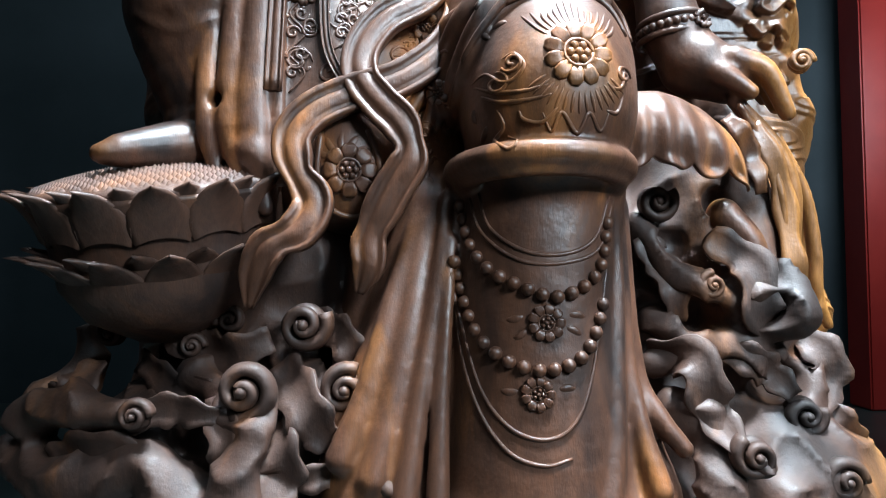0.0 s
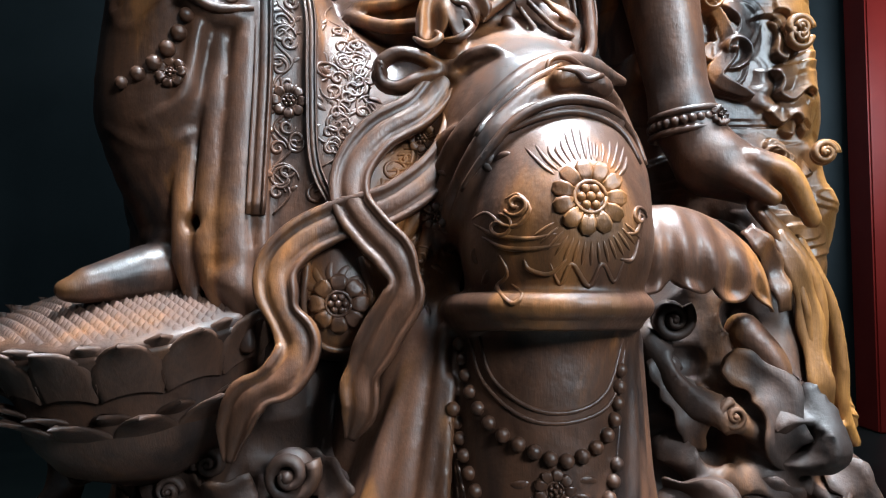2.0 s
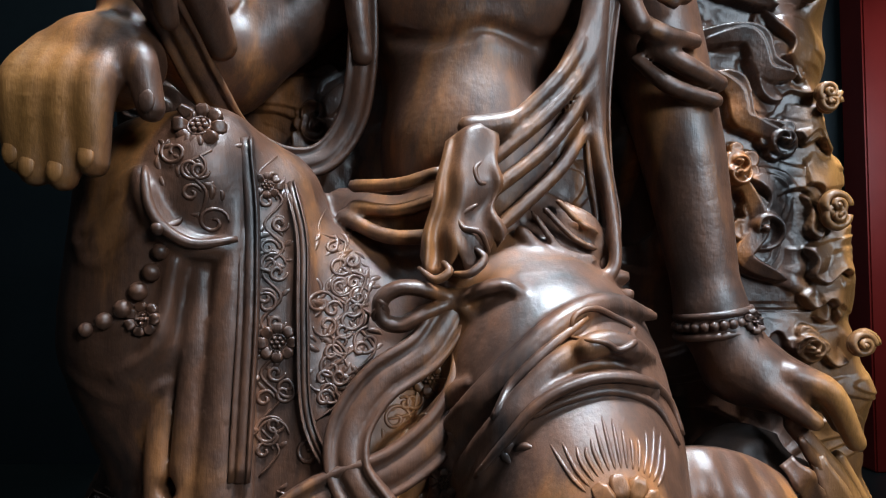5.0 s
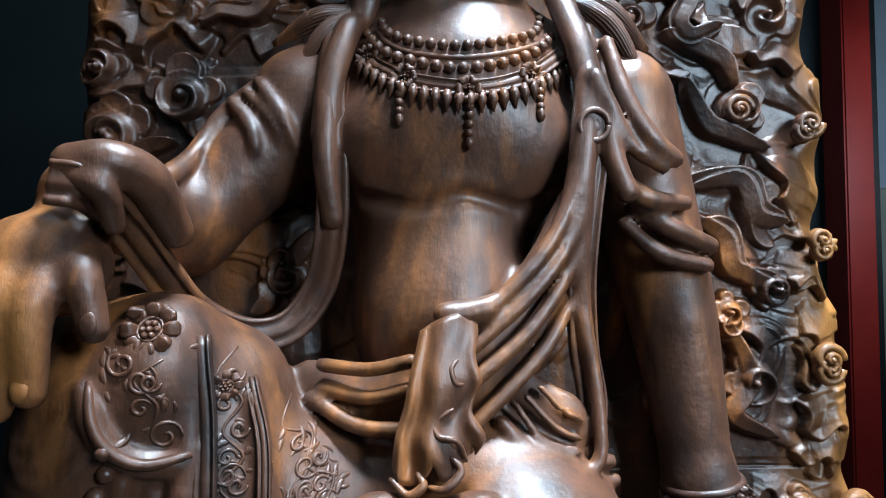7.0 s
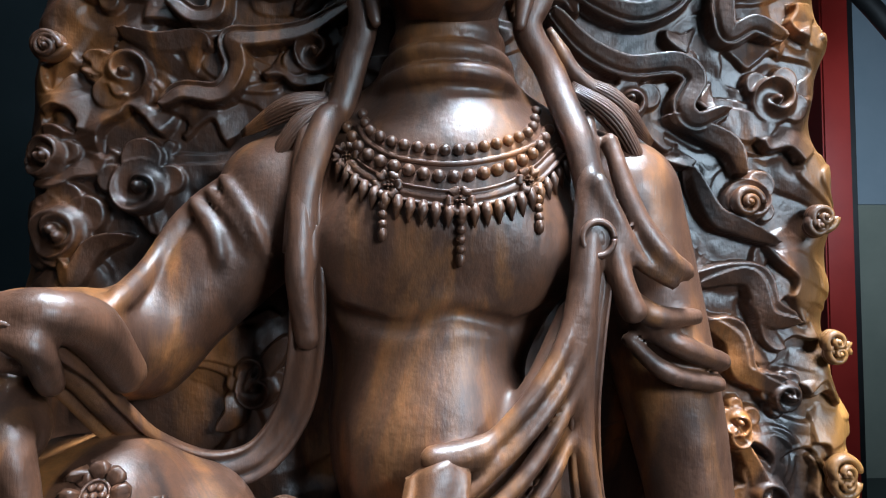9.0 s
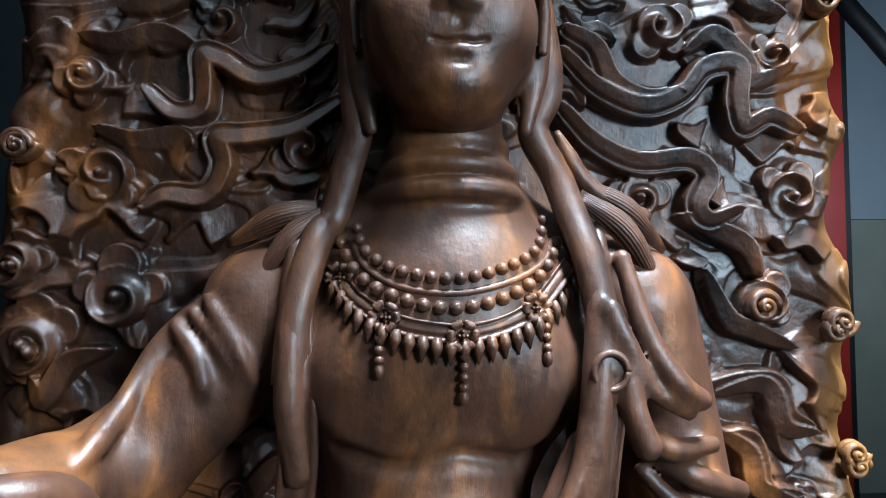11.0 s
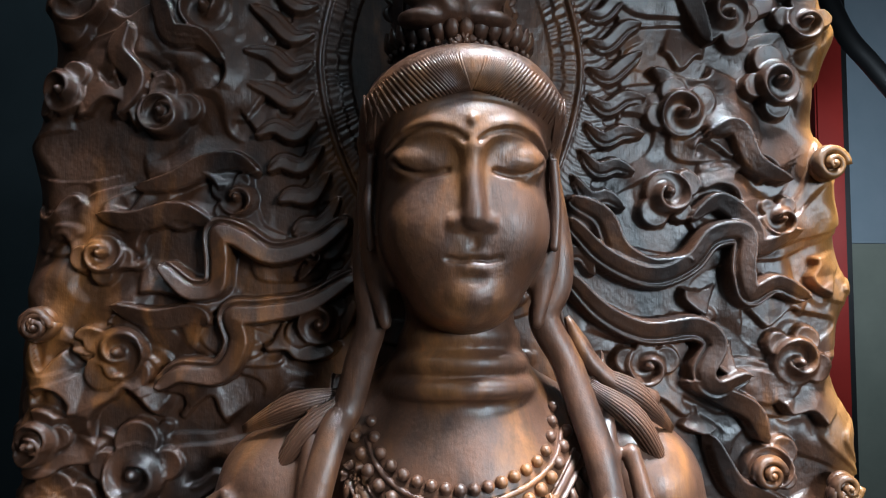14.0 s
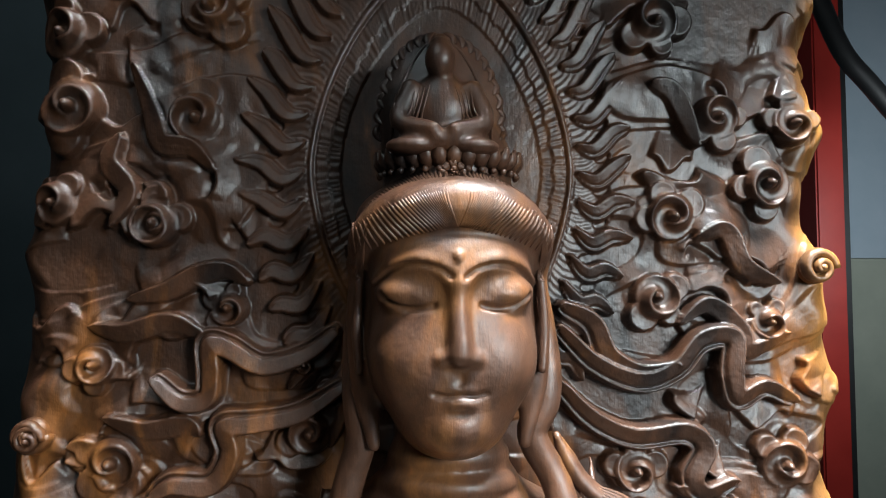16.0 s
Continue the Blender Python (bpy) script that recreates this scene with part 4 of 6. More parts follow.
# trunk
body.ball((0.036, 0.935, 1.600), (0.135, 0.105, 0.130), 0.05)
body.ball((0.020, 0.945, 1.430), (0.100, 0.112, 0.150), 0.06)
body.ball((0.030, 0.935, 1.235), (0.165, 0.120, 0.090), 0.05)
body.ball((-0.026, 0.897, 1.602), (0.076, 0.064, 0.066), 0.03)
body.ball((0.098, 0.897, 1.602), (0.076, 0.064, 0.066), 0.03)
body.ball((0.030, 0.905, 1.395), (0.085, 0.080, 0.100), 0.05)
body.ball((0.037, 0.885, 1.640), (0.085, 0.060, 0.060), 0.04)
body.rod([(0.042, 0.93, 1.755), (-0.05, 0.945, 1.715), (-0.135, 0.945, 1.660)], [0.055, 0.05, 0.062], 0.04)
body.rod([(0.042, 0.93, 1.755), (0.13, 0.945, 1.715), (0.225, 0.945, 1.660)], [0.055, 0.05, 0.062], 0.04)
body.rod([(0.042, 0.925, 1.68), (0.042, 0.912, 1.87)], [0.068, 0.052], 0.03)
body.ball((0.042, 0.895, 1.690), (0.100, 0.060, 0.052), 0.035)
for z, r in ((1.812, 0.0095), (1.786, 0.0105), (1.762, 0.010)):
    body.ring((0.042, 0.914, z), 0.052 + 0.3 * (1.812 - z), 0.050 + 0.3 * (1.812 - z), r, 0.006, (-6, 0, 0))
body.groove([(-0.062, 1.535), (-0.017, 1.524), (0.019, 1.529), (0.044, 1.535), (0.075, 1.529), (0.107, 1.523), (0.136, 1.537)], 0.0050, 0.014)
# arm that props the body, and its resting palm
body.rod([(0.235, 0.935, 1.655), (0.268, 0.935, 1.52), (0.292, 0.925, 1.40), (0.318, 0.915, 1.21)], [0.064, 0.058, 0.050, 0.036], 0.02)
body.rod([(0.318, 0.915, 1.22), (0.345, 0.905, 1.155)], [0.038, 0.044], 0.02)
body.ball((0.375, 0.895, 1.140), (0.062, 0.042, 0.036), 0.02, (0, 28, 0))
for i, (tx, tz) in enumerate(((0.455, 1.075), (0.452, 1.090), (0.447, 1.108), (0.440, 1.122))):
    yy = 0.862 + 0.022 * i
    body.rod([(0.385, yy, 1.148 + 0.004 * i), (0.425, yy - 0.004, 1.130 + 0.004 * i), (tx, yy, tz)], [0.017, 0.015, 0.011], 0.006)
body.rod([(0.335, 0.88, 1.15), (0.37, 0.858, 1.125), (0.402, 0.85, 1.100)], [0.017, 0.015, 0.010], 0.008)
# arm that rests on the raised knee
body.rod([(-0.135, 0.940, 1.650)] + [(-0.15, 0.935, 1.626), (-0.194, 0.925, 1.58), (-0.262, 0.9, 1.507)], [0.062, 0.058, 0.056, 0.050], 0.02)
body.rod([(-0.262, 0.9, 1.507), (-0.289, 0.83, 1.516), (-0.305, 0.77, 1.522)], [0.048, 0.046, 0.040], 0.03)
body.ball((-0.325, 0.737, 1.460), (0.058, 0.042, 0.046), 0.02)
for k, (x0, x1, z1) in enumerate(((-0.372, -0.376, 1.362), (-0.352, -0.362, 1.350), (-0.330, -0.338, 1.346), (-0.306, -0.312, 1.358))):
    body.rod([(x0 + 0.008, 0.722, 1.462), (x0 - 0.004, 0.696, 1.425), (x1, 0.700, z1)], [0.021, 0.0185, 0.0130], 0.006)
body.rod([(-0.300, 0.735, 1.478), (-0.278, 0.708, 1.452), (-0.266, 0.706, 1.408)], [0.019, 0.016, 0.0125], 0.008)
# raised leg under its robe, foot and the hanging cloth beside it
body.rod([(0.02, 0.93, 1.15), (-0.14, 0.88, 1.215), (-0.285, 0.83, 1.338)], [0.10, 0.090, 0.080], 0.04)
body.rod([(-0.298, 0.832, 1.335), (-0.305, 0.838, 1.20), (-0.283, 0.838, 1.07)], [0.092, 0.100, 0.070], 0.03)
body.rod([(-0.272, 0.820, 1.06), (-0.285, 0.805, 1.02), (-0.318, 0.768, 1.010), (-0.356, 0.724, 0.997)], [0.044, 0.038, 0.030, 0.019], 0.012)
body.ball((-0.368, 0.716, 0.992), (0.018, 0.016, 0.013), 0.006)
body.rod([(-0.205, 0.85, 1.335), (-0.195, 0.830, 1.20), (-0.195, 0.810, 1.00)], [0.070, 0.072, 0.055], 0.03)
body.rod([(-0.135, 0.875, 1.235), (-0.120, 0.850, 1.15), (-0.118, 0.812, 0.985)], [0.075, 0.085, 0.075], 0.03)
body.rod([(-0.05, 0.90, 1.155), (-0.045, 0.86, 1.10), (-0.050, 0.825, 0.99)], [0.085, 0.085, 0.07], 0.03)
body.ball((-0.112, 0.775, 0.985), (0.048, 0.040, 0.060), 0.015)
body.ball((-0.243, 0.812, 1.365), (0.052, 0.070, 0.070), 0.03)
body.rod([(-0.005, 0.80, 0.93), (-0.035, 0.785, 0.78), (-0.06, 0.775, 0.60)], [0.05, 0.065, 0.09], 0.03)
# fold lines of the robe on the raised leg
for pts, r in (
    ([(-0.157, 0.79, 1.336), (-0.141, 0.775, 1.249), (-0.136, 0.77, 1.161), (-0.118, 0.765, 1.093)], 0.0070),
    ([(-0.258, 0.745, 1.272), (-0.271, 0.742, 1.199), (-0.307, 0.745, 1.168)], 0.0055),
    ([(-0.291, 0.745, 1.356), (-0.271, 0.738, 1.308), (-0.241, 0.74, 1.287), (-0.206, 0.755, 1.287)], 0.012),
    ([(-0.36, 0.755, 1.296), (-0.341, 0.745, 1.287), (-0.299, 0.742, 1.313)], 0.006),
    ([(-0.354, 0.755, 1.278), (-0.32, 0.745, 1.272), (-0.283, 0.742, 1.303)], 0.005),
    ([(-0.363, 0.765, 1.305), (-0.332, 0.748, 1.305), (-0.296, 0.742, 1.331)], 0.005),
    ([(-0.387, 0.78, 1.226), (-0.319, 0.75, 1.21), (-0.271, 0.742, 1.219)], 0.004),
    ([(-0.365, 0.785, 1.168), (-0.307, 0.752, 1.143), (-0.266, 0.745, 1.159)], 0.0045),
    ([(-0.347, 0.79, 1.052), (-0.295, 0.755, 1.049), (-0.259, 0.748, 1.057)], 0.008),
):
    if abs(pts[-1][2] - pts[0][2]) > 1.5 * abs(pts[-1][0] - pts[0][0]):
        body.rod(pts, r, 0.014)
    else:
        body.fold(pts, r, 0.006, -0.3)
# broad hanging pleats with flaring hems
for pts, r in (
    ([(-0.214, 0.775, 1.385), (-0.211, 0.762, 1.301), (-0.213, 0.756, 1.209), (-0.217, 0.752, 1.118), (-0.216, 0.745, 1.029), (-0.200, 0.738, 0.935)], (0.008, 0.013, 0.016, 0.018, 0.021, 0.010)),
    ([(-0.238, 0.762, 1.301), (-0.241, 0.756, 1.209), (-0.245, 0.752, 1.118), (-0.243, 0.748, 1.029), (-0.229, 0.744, 0.964)], (0.007, 0.012, 0.014, 0.017, 0.008)),
    ([(-0.262, 0.768, 1.264), (-0.268, 0.762, 1.179), (-0.275, 0.758, 1.100), (-0.271, 0.754, 1.029), (-0.261, 0.752, 0.978)], (0.006, 0.010, 0.013, 0.015, 0.008)),
    ([(-0.193, 0.765, 1.301), (-0.192, 0.758, 1.209), (-0.192, 0.752, 1.118), (-0.188, 0.746, 1.029), (-0.180, 0.742, 0.964)], (0.006, 0.008, 0.009, 0.010, 0.006)),
):
    body.rod(pts, r, 0.004, flat=0.7)
body.ball((-0.262, 0.742, 1.062), (0.009, 0.02, 0.008), 0.008, cut=True)
body.rod([(-0.244, 0.76, 1.004), (-0.213, 0.742, 0.996), (-0.193, 0.74, 0.97)], [0.010, 0.018, 0.008], 0.012)
# lowered leg: thigh, knee boss, cuff, hanging skirt
body.rod([(0.06, 0.92, 1.215), (0.10, 0.83, 1.16), (0.115, 0.76, 1.09)], [0.12, 0.118, 0.105], 0.04)
body.ball((0.117, 0.738, 1.045), (0.098, 0.116, 0.118), 0.012)
body.ring((0.1075, 0.738, 0.973), 0.094, 0.103, 0.0135, 0.006, (-3, 0, 0))
body.ring((0.1075, 0.738, 0.958), 0.089, 0.097, 0.008, 0.005, (-3, 0, 0))
body.rod([(0.108, 0.760, 0.95), (0.104, 0.755, 0.80), (0.100, 0.745, 0.62)], [0.088, 0.096, 0.108], 0.02)
body.ball((0.102, 0.745, 0.545), (0.19, 0.15, 0.09), 0.03)
body.rod([(-0.005, 0.775, 0.93), (-0.030, 0.755, 0.80), (-0.055, 0.745, 0.68), (-0.068, 0.74, 0.62)], [0.030, 0.045, 0.060, 0.066], 0.03)
body.rod([(0.195, 0.775, 0.93), (0.190, 0.755, 0.80), (0.195, 0.745, 0.68), (0.205, 0.74, 0.62)], [0.022, 0.030, 0.045, 0.055], 0.03)
for pts, r in (
    ([(-0.025, 0.760, 0.945), (-0.041, 0.738, 0.881), (-0.059, 0.722, 0.816), (-0.082, 0.705, 0.733), (-0.106, 0.692, 0.669)], (0.007, 0.010, 0.012, 0.013, 0.016)),
    ([(-0.012, 0.750, 0.942), (-0.027, 0.728, 0.869), (-0.039, 0.710, 0.792), (-0.057, 0.695, 0.710), (-0.072, 0.682, 0.650)], (0.006, 0.008, 0.010, 0.012, 0.015)),
    ([(0.004, 0.740, 0.948), (-0.005, 0.718, 0.863), (-0.017, 0.700, 0.780), (-0.029, 0.686, 0.698), (-0.038, 0.674, 0.634)], (0.006, 0.007, 0.008, 0.011, 0.014)),
    ([(0.010, 0.725, 0.899), (0.004, 0.705, 0.816), (-0.002, 0.690, 0.733), (-0.005, 0.672, 0.634)], (0.005, 0.007, 0.009, 0.012)),
    ([(-0.040, 0.775, 0.930), (-0.060, 0.755, 0.850), (-0.085, 0.735, 0.760), (-0.115, 0.715, 0.690)], (0.006, 0.009, 0.011, 0.012)),
    ([(0.190, 0.735, 0.954), (0.188, 0.712, 0.863), (0.182, 0.695, 0.768), (0.175, 0.680, 0.686), (0.165, 0.668, 0.634)], (0.005, 0.007, 0.008, 0.011, 0.014)),
    ([(0.199, 0.745, 0.954), (0.198, 0.725, 0.863), (0.197, 0.708, 0.768), (0.206, 0.694, 0.698), (0.221, 0.684, 0.640)], (0.005, 0.006, 0.008, 0.011, 0.014)),
    ([(0.203, 0.745, 0.840), (0.210, 0.728, 0.756), (0.228, 0.712, 0.710), (0.254, 0.705, 0.676)], (0.006, 0.009, 0.012, 0.010)),
    ([(0.174, 0.708, 0.816), (0.167, 0.690, 0.745), (0.151, 0.674, 0.680), (0.139, 0.662, 0.630)], (0.004, 0.006, 0.009, 0.012)),
    ([(-0.066, 0.82, 0.964), (-0.086, 0.81, 0.852), (-0.097, 0.79, 0.758)], (0.03, 0.035, 0.03)),
):
    body.rod(pts, r, 0.008)
# rolled folds over the thigh
for pts, r in (
    ([(0.008, 0.7, 1.033), (0.023, 0.685, 1.074), (0.048, 0.685, 1.128), (0.089, 0.69, 1.159), (0.139, 0.69, 1.171), (0.181, 0.695, 1.157)], 0.0085),
    ([(-0.007, 0.71, 1.032), (0.029, 0.705, 1.114), (0.065, 0.705, 1.16), (0.109, 0.715, 1.193), (0.156, 0.715, 1.193), (0.189, 0.72, 1.183)], 0.009),
    ([(-0.023, 0.73, 1.024), (0.014, 0.725, 1.114), (0.052, 0.735, 1.174), (0.099, 0.755, 1.216), (0.147, 0.77, 1.232), (0.202, 0.78, 1.22)], 0.010),
    ([(-0.045, 0.745, 1.039), (-0.007, 0.75, 1.104), (0.021, 0.765, 1.149), (0.067, 0.775, 1.196)], 0.008),
    ([(0.112, 0.705, 1.196), (0.137, 0.7, 1.201), (0.169, 0.705, 1.191)], 0.010),
    ([(-0.067, 0.745, 1.087), (-0.024, 0.755, 1.115), (0.015, 0.77, 1.161)], 0.009),
):
    body.fold(pts, 1.2 * np.array(r), 0.0035, -0.45)
# broad cloth of the sash, then the folds across the belly
body.rod([(0.165, 0.862, 1.529), (0.135, 0.852, 1.457), (0.086, 0.842, 1.388), (0.051, 0.835, 1.344)], [0.022, 0.030, 0.032, 0.028], 0.012, flat=0.5)
body.rod([(-0.119, 0.88, 1.338), (-0.057, 0.852, 1.322), (-0.005, 0.835, 1.331)], [0.024, 0.028, 0.028], 0.012, flat=0.5)
body.rod([(0.107, 0.845, 1.333), (0.136, 0.84, 1.302), (0.168, 0.845, 1.283)], [0.020, 0.034, 0.022], 0.010, flat=0.4)
# sash folds across the belly
for pts, r in (
    ([(0.158, 0.83, 1.554), (0.138, 0.822, 1.502), (0.105, 0.812, 1.457), (0.06, 0.805, 1.417), (0.032, 0.8, 1.409)], 0.0085),
    ([(0.157, 0.83, 1.514), (0.141, 0.822, 1.474), (0.104, 0.81, 1.43), (0.048, 0.8, 1.382)], 0.0080),
    ([(0.155, 0.835, 1.474), (0.135, 0.825, 1.435), (0.099, 0.812, 1.391), (0.048, 0.8, 1.35)], 0.0085),
    ([(0.15, 0.84, 1.422), (0.124, 0.826, 1.379), (0.082, 0.812, 1.337), (0.048, 0.805, 1.307)], 0.0080),
    ([(-0.103, 0.85, 1.36), (-0.055, 0.826, 1.358), (-0.011, 0.812, 1.368)], 0.0075),
    ([(-0.103, 0.85, 1.337), (-0.055, 0.826, 1.33), (-0.011, 0.812, 1.341)], 0.0075),
    ([(-0.114, 0.85, 1.326), (-0.066, 0.826, 1.303), (-0.011, 0.81, 1.301)], 0.0085),
    ([(0.049, 0.82, 1.283), (0.103, 0.825, 1.271), (0.194, 0.85, 1.259)], 0.008),
    ([(0.048, 0.815, 1.254), (0.103, 0.825, 1.241), (0.2, 0.85, 1.24)], 0.007),
    ([(0.078, 0.818, 1.307), (0.107, 0.815, 1.277), (0.149, 0.816, 1.259), (0.177, 0.822, 1.271), (0.176, 0.835, 1.344), (0.165, 0.84, 1.407)], 0.0075),
    ([(0.103, 0.82, 1.331), (0.132, 0.818, 1.301), (0.156, 0.822, 1.289)], 0.004),
    ([(0.091, 0.82, 1.325), (0.119, 0.817, 1.289), (0.156, 0.82, 1.277)], 0.004),
    ([(0.118, 0.823, 1.34), (0.138, 0.82, 1.319), (0.158, 0.826, 1.307)], 0.004),
):
    body.rod(pts, r, 0.006)
body.rod([(0.021, 0.8, 1.414), (0.06, 0.805, 1.419)], 0.012, 0.01)
# shawl over the far shoulder, the bunched knot and sleeve rolls
for pts, r in (
    ([(0.201, 0.95, 1.795), (0.18, 0.87, 1.707), (0.169, 0.838, 1.608), (0.162, 0.835, 1.534), (0.161, 0.842, 1.459), (0.17, 0.85, 1.362)], (0.003, 0.012, 0.017, 0.018, 0.017, 0.014)),
    ([(0.181, 0.84, 1.657), (0.191, 0.838, 1.608), (0.2, 0.835, 1.566), (0.211, 0.835, 1.539)], (0.012, 0.015, 0.015, 0.015)),
    ([(0.201, 0.865, 1.706), (0.216, 0.845, 1.636), (0.242, 0.842, 1.593), (0.268, 0.85, 1.576)], (0.010, 0.013, 0.015, 0.012)),
    ([(0.18, 0.835, 1.662), (0.195, 0.832, 1.629), (0.218, 0.838, 1.587), (0.254, 0.845, 1.565)], (0.006, 0.009, 0.009, 0.008)),
    ([(0.218, 0.87, 1.509), (0.254, 0.862, 1.477), (0.312, 0.875, 1.463)], (0.008, 0.012, 0.010)),
    ([(0.229, 0.87, 1.526), (0.266, 0.862, 1.504), (0.318, 0.88, 1.485)], (0.012, 0.014, 0.012)),
    ([(0.207, 0.855, 1.554), (0.239, 0.85, 1.533), (0.287, 0.87, 1.531)], (0.014, 0.014, 0.01)),
    ([(-0.184, 0.885, 1.671), (-0.226, 0.865, 1.625), (-0.247, 0.855, 1.576), (-0.261, 0.855, 1.535)], (0.006, 0.008, 0.008, 0.010)),
    ([(-0.214, 0.875, 1.648), (-0.187, 0.857, 1.614), (-0.178, 0.855, 1.582)], (0.006, 0.007, 0.005)),
    ([(-0.199, 0.878, 1.659), (-0.167, 0.862, 1.625), (-0.151, 0.862, 1.593)], (0.005, 0.006, 0.004)),
    ([(-0.184, 0.885, 1.671), (-0.153, 0.868, 1.625), (-0.135, 0.875, 1.582)], (0.006, 0.007, 0.004)),
    ([(-0.1, 0.905, 1.74), (-0.102, 0.868, 1.659), (-0.103, 0.858, 1.576), (-0.096, 0.868, 1.512)], (0.012, 0.015, 0.016, 0.014)),
    ([(-0.288, 0.71, 1.543), (-0.258, 0.71, 1.544), (-0.24, 0.74, 1.532), (-0.23, 0.78, 1.493)], (0.02, 0.022, 0.025, 0.02)),
    ([(-0.282, 0.7, 1.531), (-0.259, 0.7, 1.52), (-0.258, 0.72, 1.494)], (0.014, 0.014, 0.012)),
):
    if pts[0][0] < -0.11 and pts[-1][2] > 1.5:
        body.fold(pts, 1.35 * np.array(r), 0.003, -0.45)
    else:
        body.rod(pts, 0.85 * np.array(r), 0.008)
# leaf-like hem beside the knee and the long drapes under the resting palm
for pts, r in (
    ([(0.225, 0.81, 1.045), (0.290, 0.82, 1.045), (0.350, 0.835, 1.010)], (0.03, 0.032, 0.02)),
    ([(0.389, 0.87, 1.093), (0.44, 0.87, 1.032), (0.464, 0.875, 0.972), (0.464, 0.88, 0.897), (0.475, 0.89, 0.821), (0.503, 0.9, 0.813)], (0.014, 0.017, 0.018, 0.018, 0.018, 0.010)),
    ([(0.387, 0.85, 1.08), (0.42, 0.86, 1.03), (0.441, 0.86, 0.97), (0.449, 0.865, 0.903)], (0.008, 0.010, 0.010, 0.008)),
    ([(0.451, 0.89, 1.051), (0.493, 0.9, 0.975), (0.509, 0.905, 0.898), (0.513, 0.91, 0.836), (0.531, 0.915, 0.793)], (0.012, 0.014, 0.014, 0.014, 0.010)),
    ([(0.366, 0.86, 0.94), (0.398, 0.85, 0.895), (0.403, 0.85, 0.823), (0.44, 0.86, 0.793)], (0.03, 0.026, 0.018, 0.008)),
):
    body.rod(pts, 0.72 * np.array(r), 0.010)
# gathered sash tail with a rippled hem, and the bow
body.rod([(0.038, 0.812, 1.405), (0.022, 0.808, 1.36), (0.012, 0.800, 1.30), (0.008, 0.795, 1.27)], [0.012, 0.020, 0.024, 0.018], 0.006, flat=0.6)
for pts in ([(0, 0.785, 1.238), (-0.025, 0.77, 1.247), (-0.049, 0.765, 1.248), (-0.066, 0.765, 1.236), (-0.064, 0.768, 1.217), (-0.046, 0.77, 1.212), (-0.027, 0.772, 1.222), (0, 0.785, 1.232)], [(0.012, 0.785, 1.235), (0.03, 0.768, 1.245), (0.054, 0.762, 1.25), (0.075, 0.762, 1.236), (0.073, 0.764, 1.217), (0.052, 0.766, 1.21), (0.028, 0.772, 1.216), (0.012, 0.785, 1.229)]):
    body.rod(pts, 0.0085, 0.003, flat=1.0)
    body.rod([(x, y - 0.008, z) for x, y, z in pts], 0.0060, 0.003)
body.ball(([(0.008, 1.235)][0][0], 0.785, [(0.008, 1.235)][0][1]), (0.018, 0.014, 0.013), 0.006)
heap = Heap()
heap.add(*body.skin())



class Front:
    """Finds the carved surface straight behind a point of the front view."""

    def __init__(self, *heaps):
        self.trees = []
        for hp in heaps:
            me = hp.mesh("probe")
            bm = bmesh.new()
            bm.from_mesh(me)
            self.trees.append(BVHTree.FromBMesh(bm))
            bm.free()
            bpy.data.meshes.remove(me)

    def depth(self, x, z, default):
        ys = [hit[0][1] for hit in (t.ray_cast(Vector((x, 0.3, z)), Vector((0, 1, 0))) for t in self.trees) if hit[0] is not None]
        return min(ys) if ys else default

    def lay(self, pts, steps=5, lift=0.0, smooth=2):
        p = spline(pts, steps) if len(pts) > 2 else np.array(pts, float)
        y = []
        for x, z in p:
            y.append(self.depth(x, z, y[-1] if y else 0.85))
        y = np.array(y)
        for _ in range(smooth):
            y = np.concatenate([y[:1], (y[:-2] + 2 * y[1:-1] + y[2:]) / 4, y[-1:]])
        return np.stack([p[:, 0], y - lift, p[:, 1]], 1)


front = Front(heap)


def line(pts, r, lift=0.0, ends=None, flat=1.0, steps=5, guard=False):
    """A raised round line laid on the carving."""
    p = front.lay(pts, steps, lift)
    if guard and (np.ptp(p[:, 1]) > 0.02 or np.abs(np.diff(p[:, 1])).max() > 0.006):
        return
    heap.add(*sweep(p, round_profile(r, 6, flat), scale=None if ends is None else taper(len(p), ends)))


def band(pts, w, th, lift=0.0, ends=None, steps=6, smooth=6):
    """A flat ribbon with rims laid on the carving."""
    p = front.lay(pts, steps, lift, smooth)
    heap.add(*sweep(p, ribbon_profile(w, th), scale=None if ends is None else taper(len(p), ends)))


def band3(pts, w, th, ends=None, facing=(0, -1, 0)):
    p = spline(pts, 7)
    heap.add(*sweep(p, ribbon_profile(w, th), facing, scale=None if ends is None else taper(len(p), ends)))


def along(pts, step):
    p = spline(pts, 24)
    s = np.concatenate([[0], np.cumsum(np.linalg.norm(np.diff(p, axis=0), axis=1))])
    n = max(2, int(s[-1] / step) + 1)
    return np.stack([np.interp(np.linspace(0, s[-1], n), s, p[:, i]) for i in range(p.shape[1])], 1)


def beads(pts, r, gap=2.05, grow=None):
    spots = along(pts, gap * r)
    for i, (x, z) in enumerate(spots):
        k = 1 if grow is None else np.interp(i / len(spots), np.linspace(0, 1, len(grow)), grow)
        heap.add(*ball_mesh((x, front.depth(x, z, 0.85) - 0.35 * r * k, z), r * k))


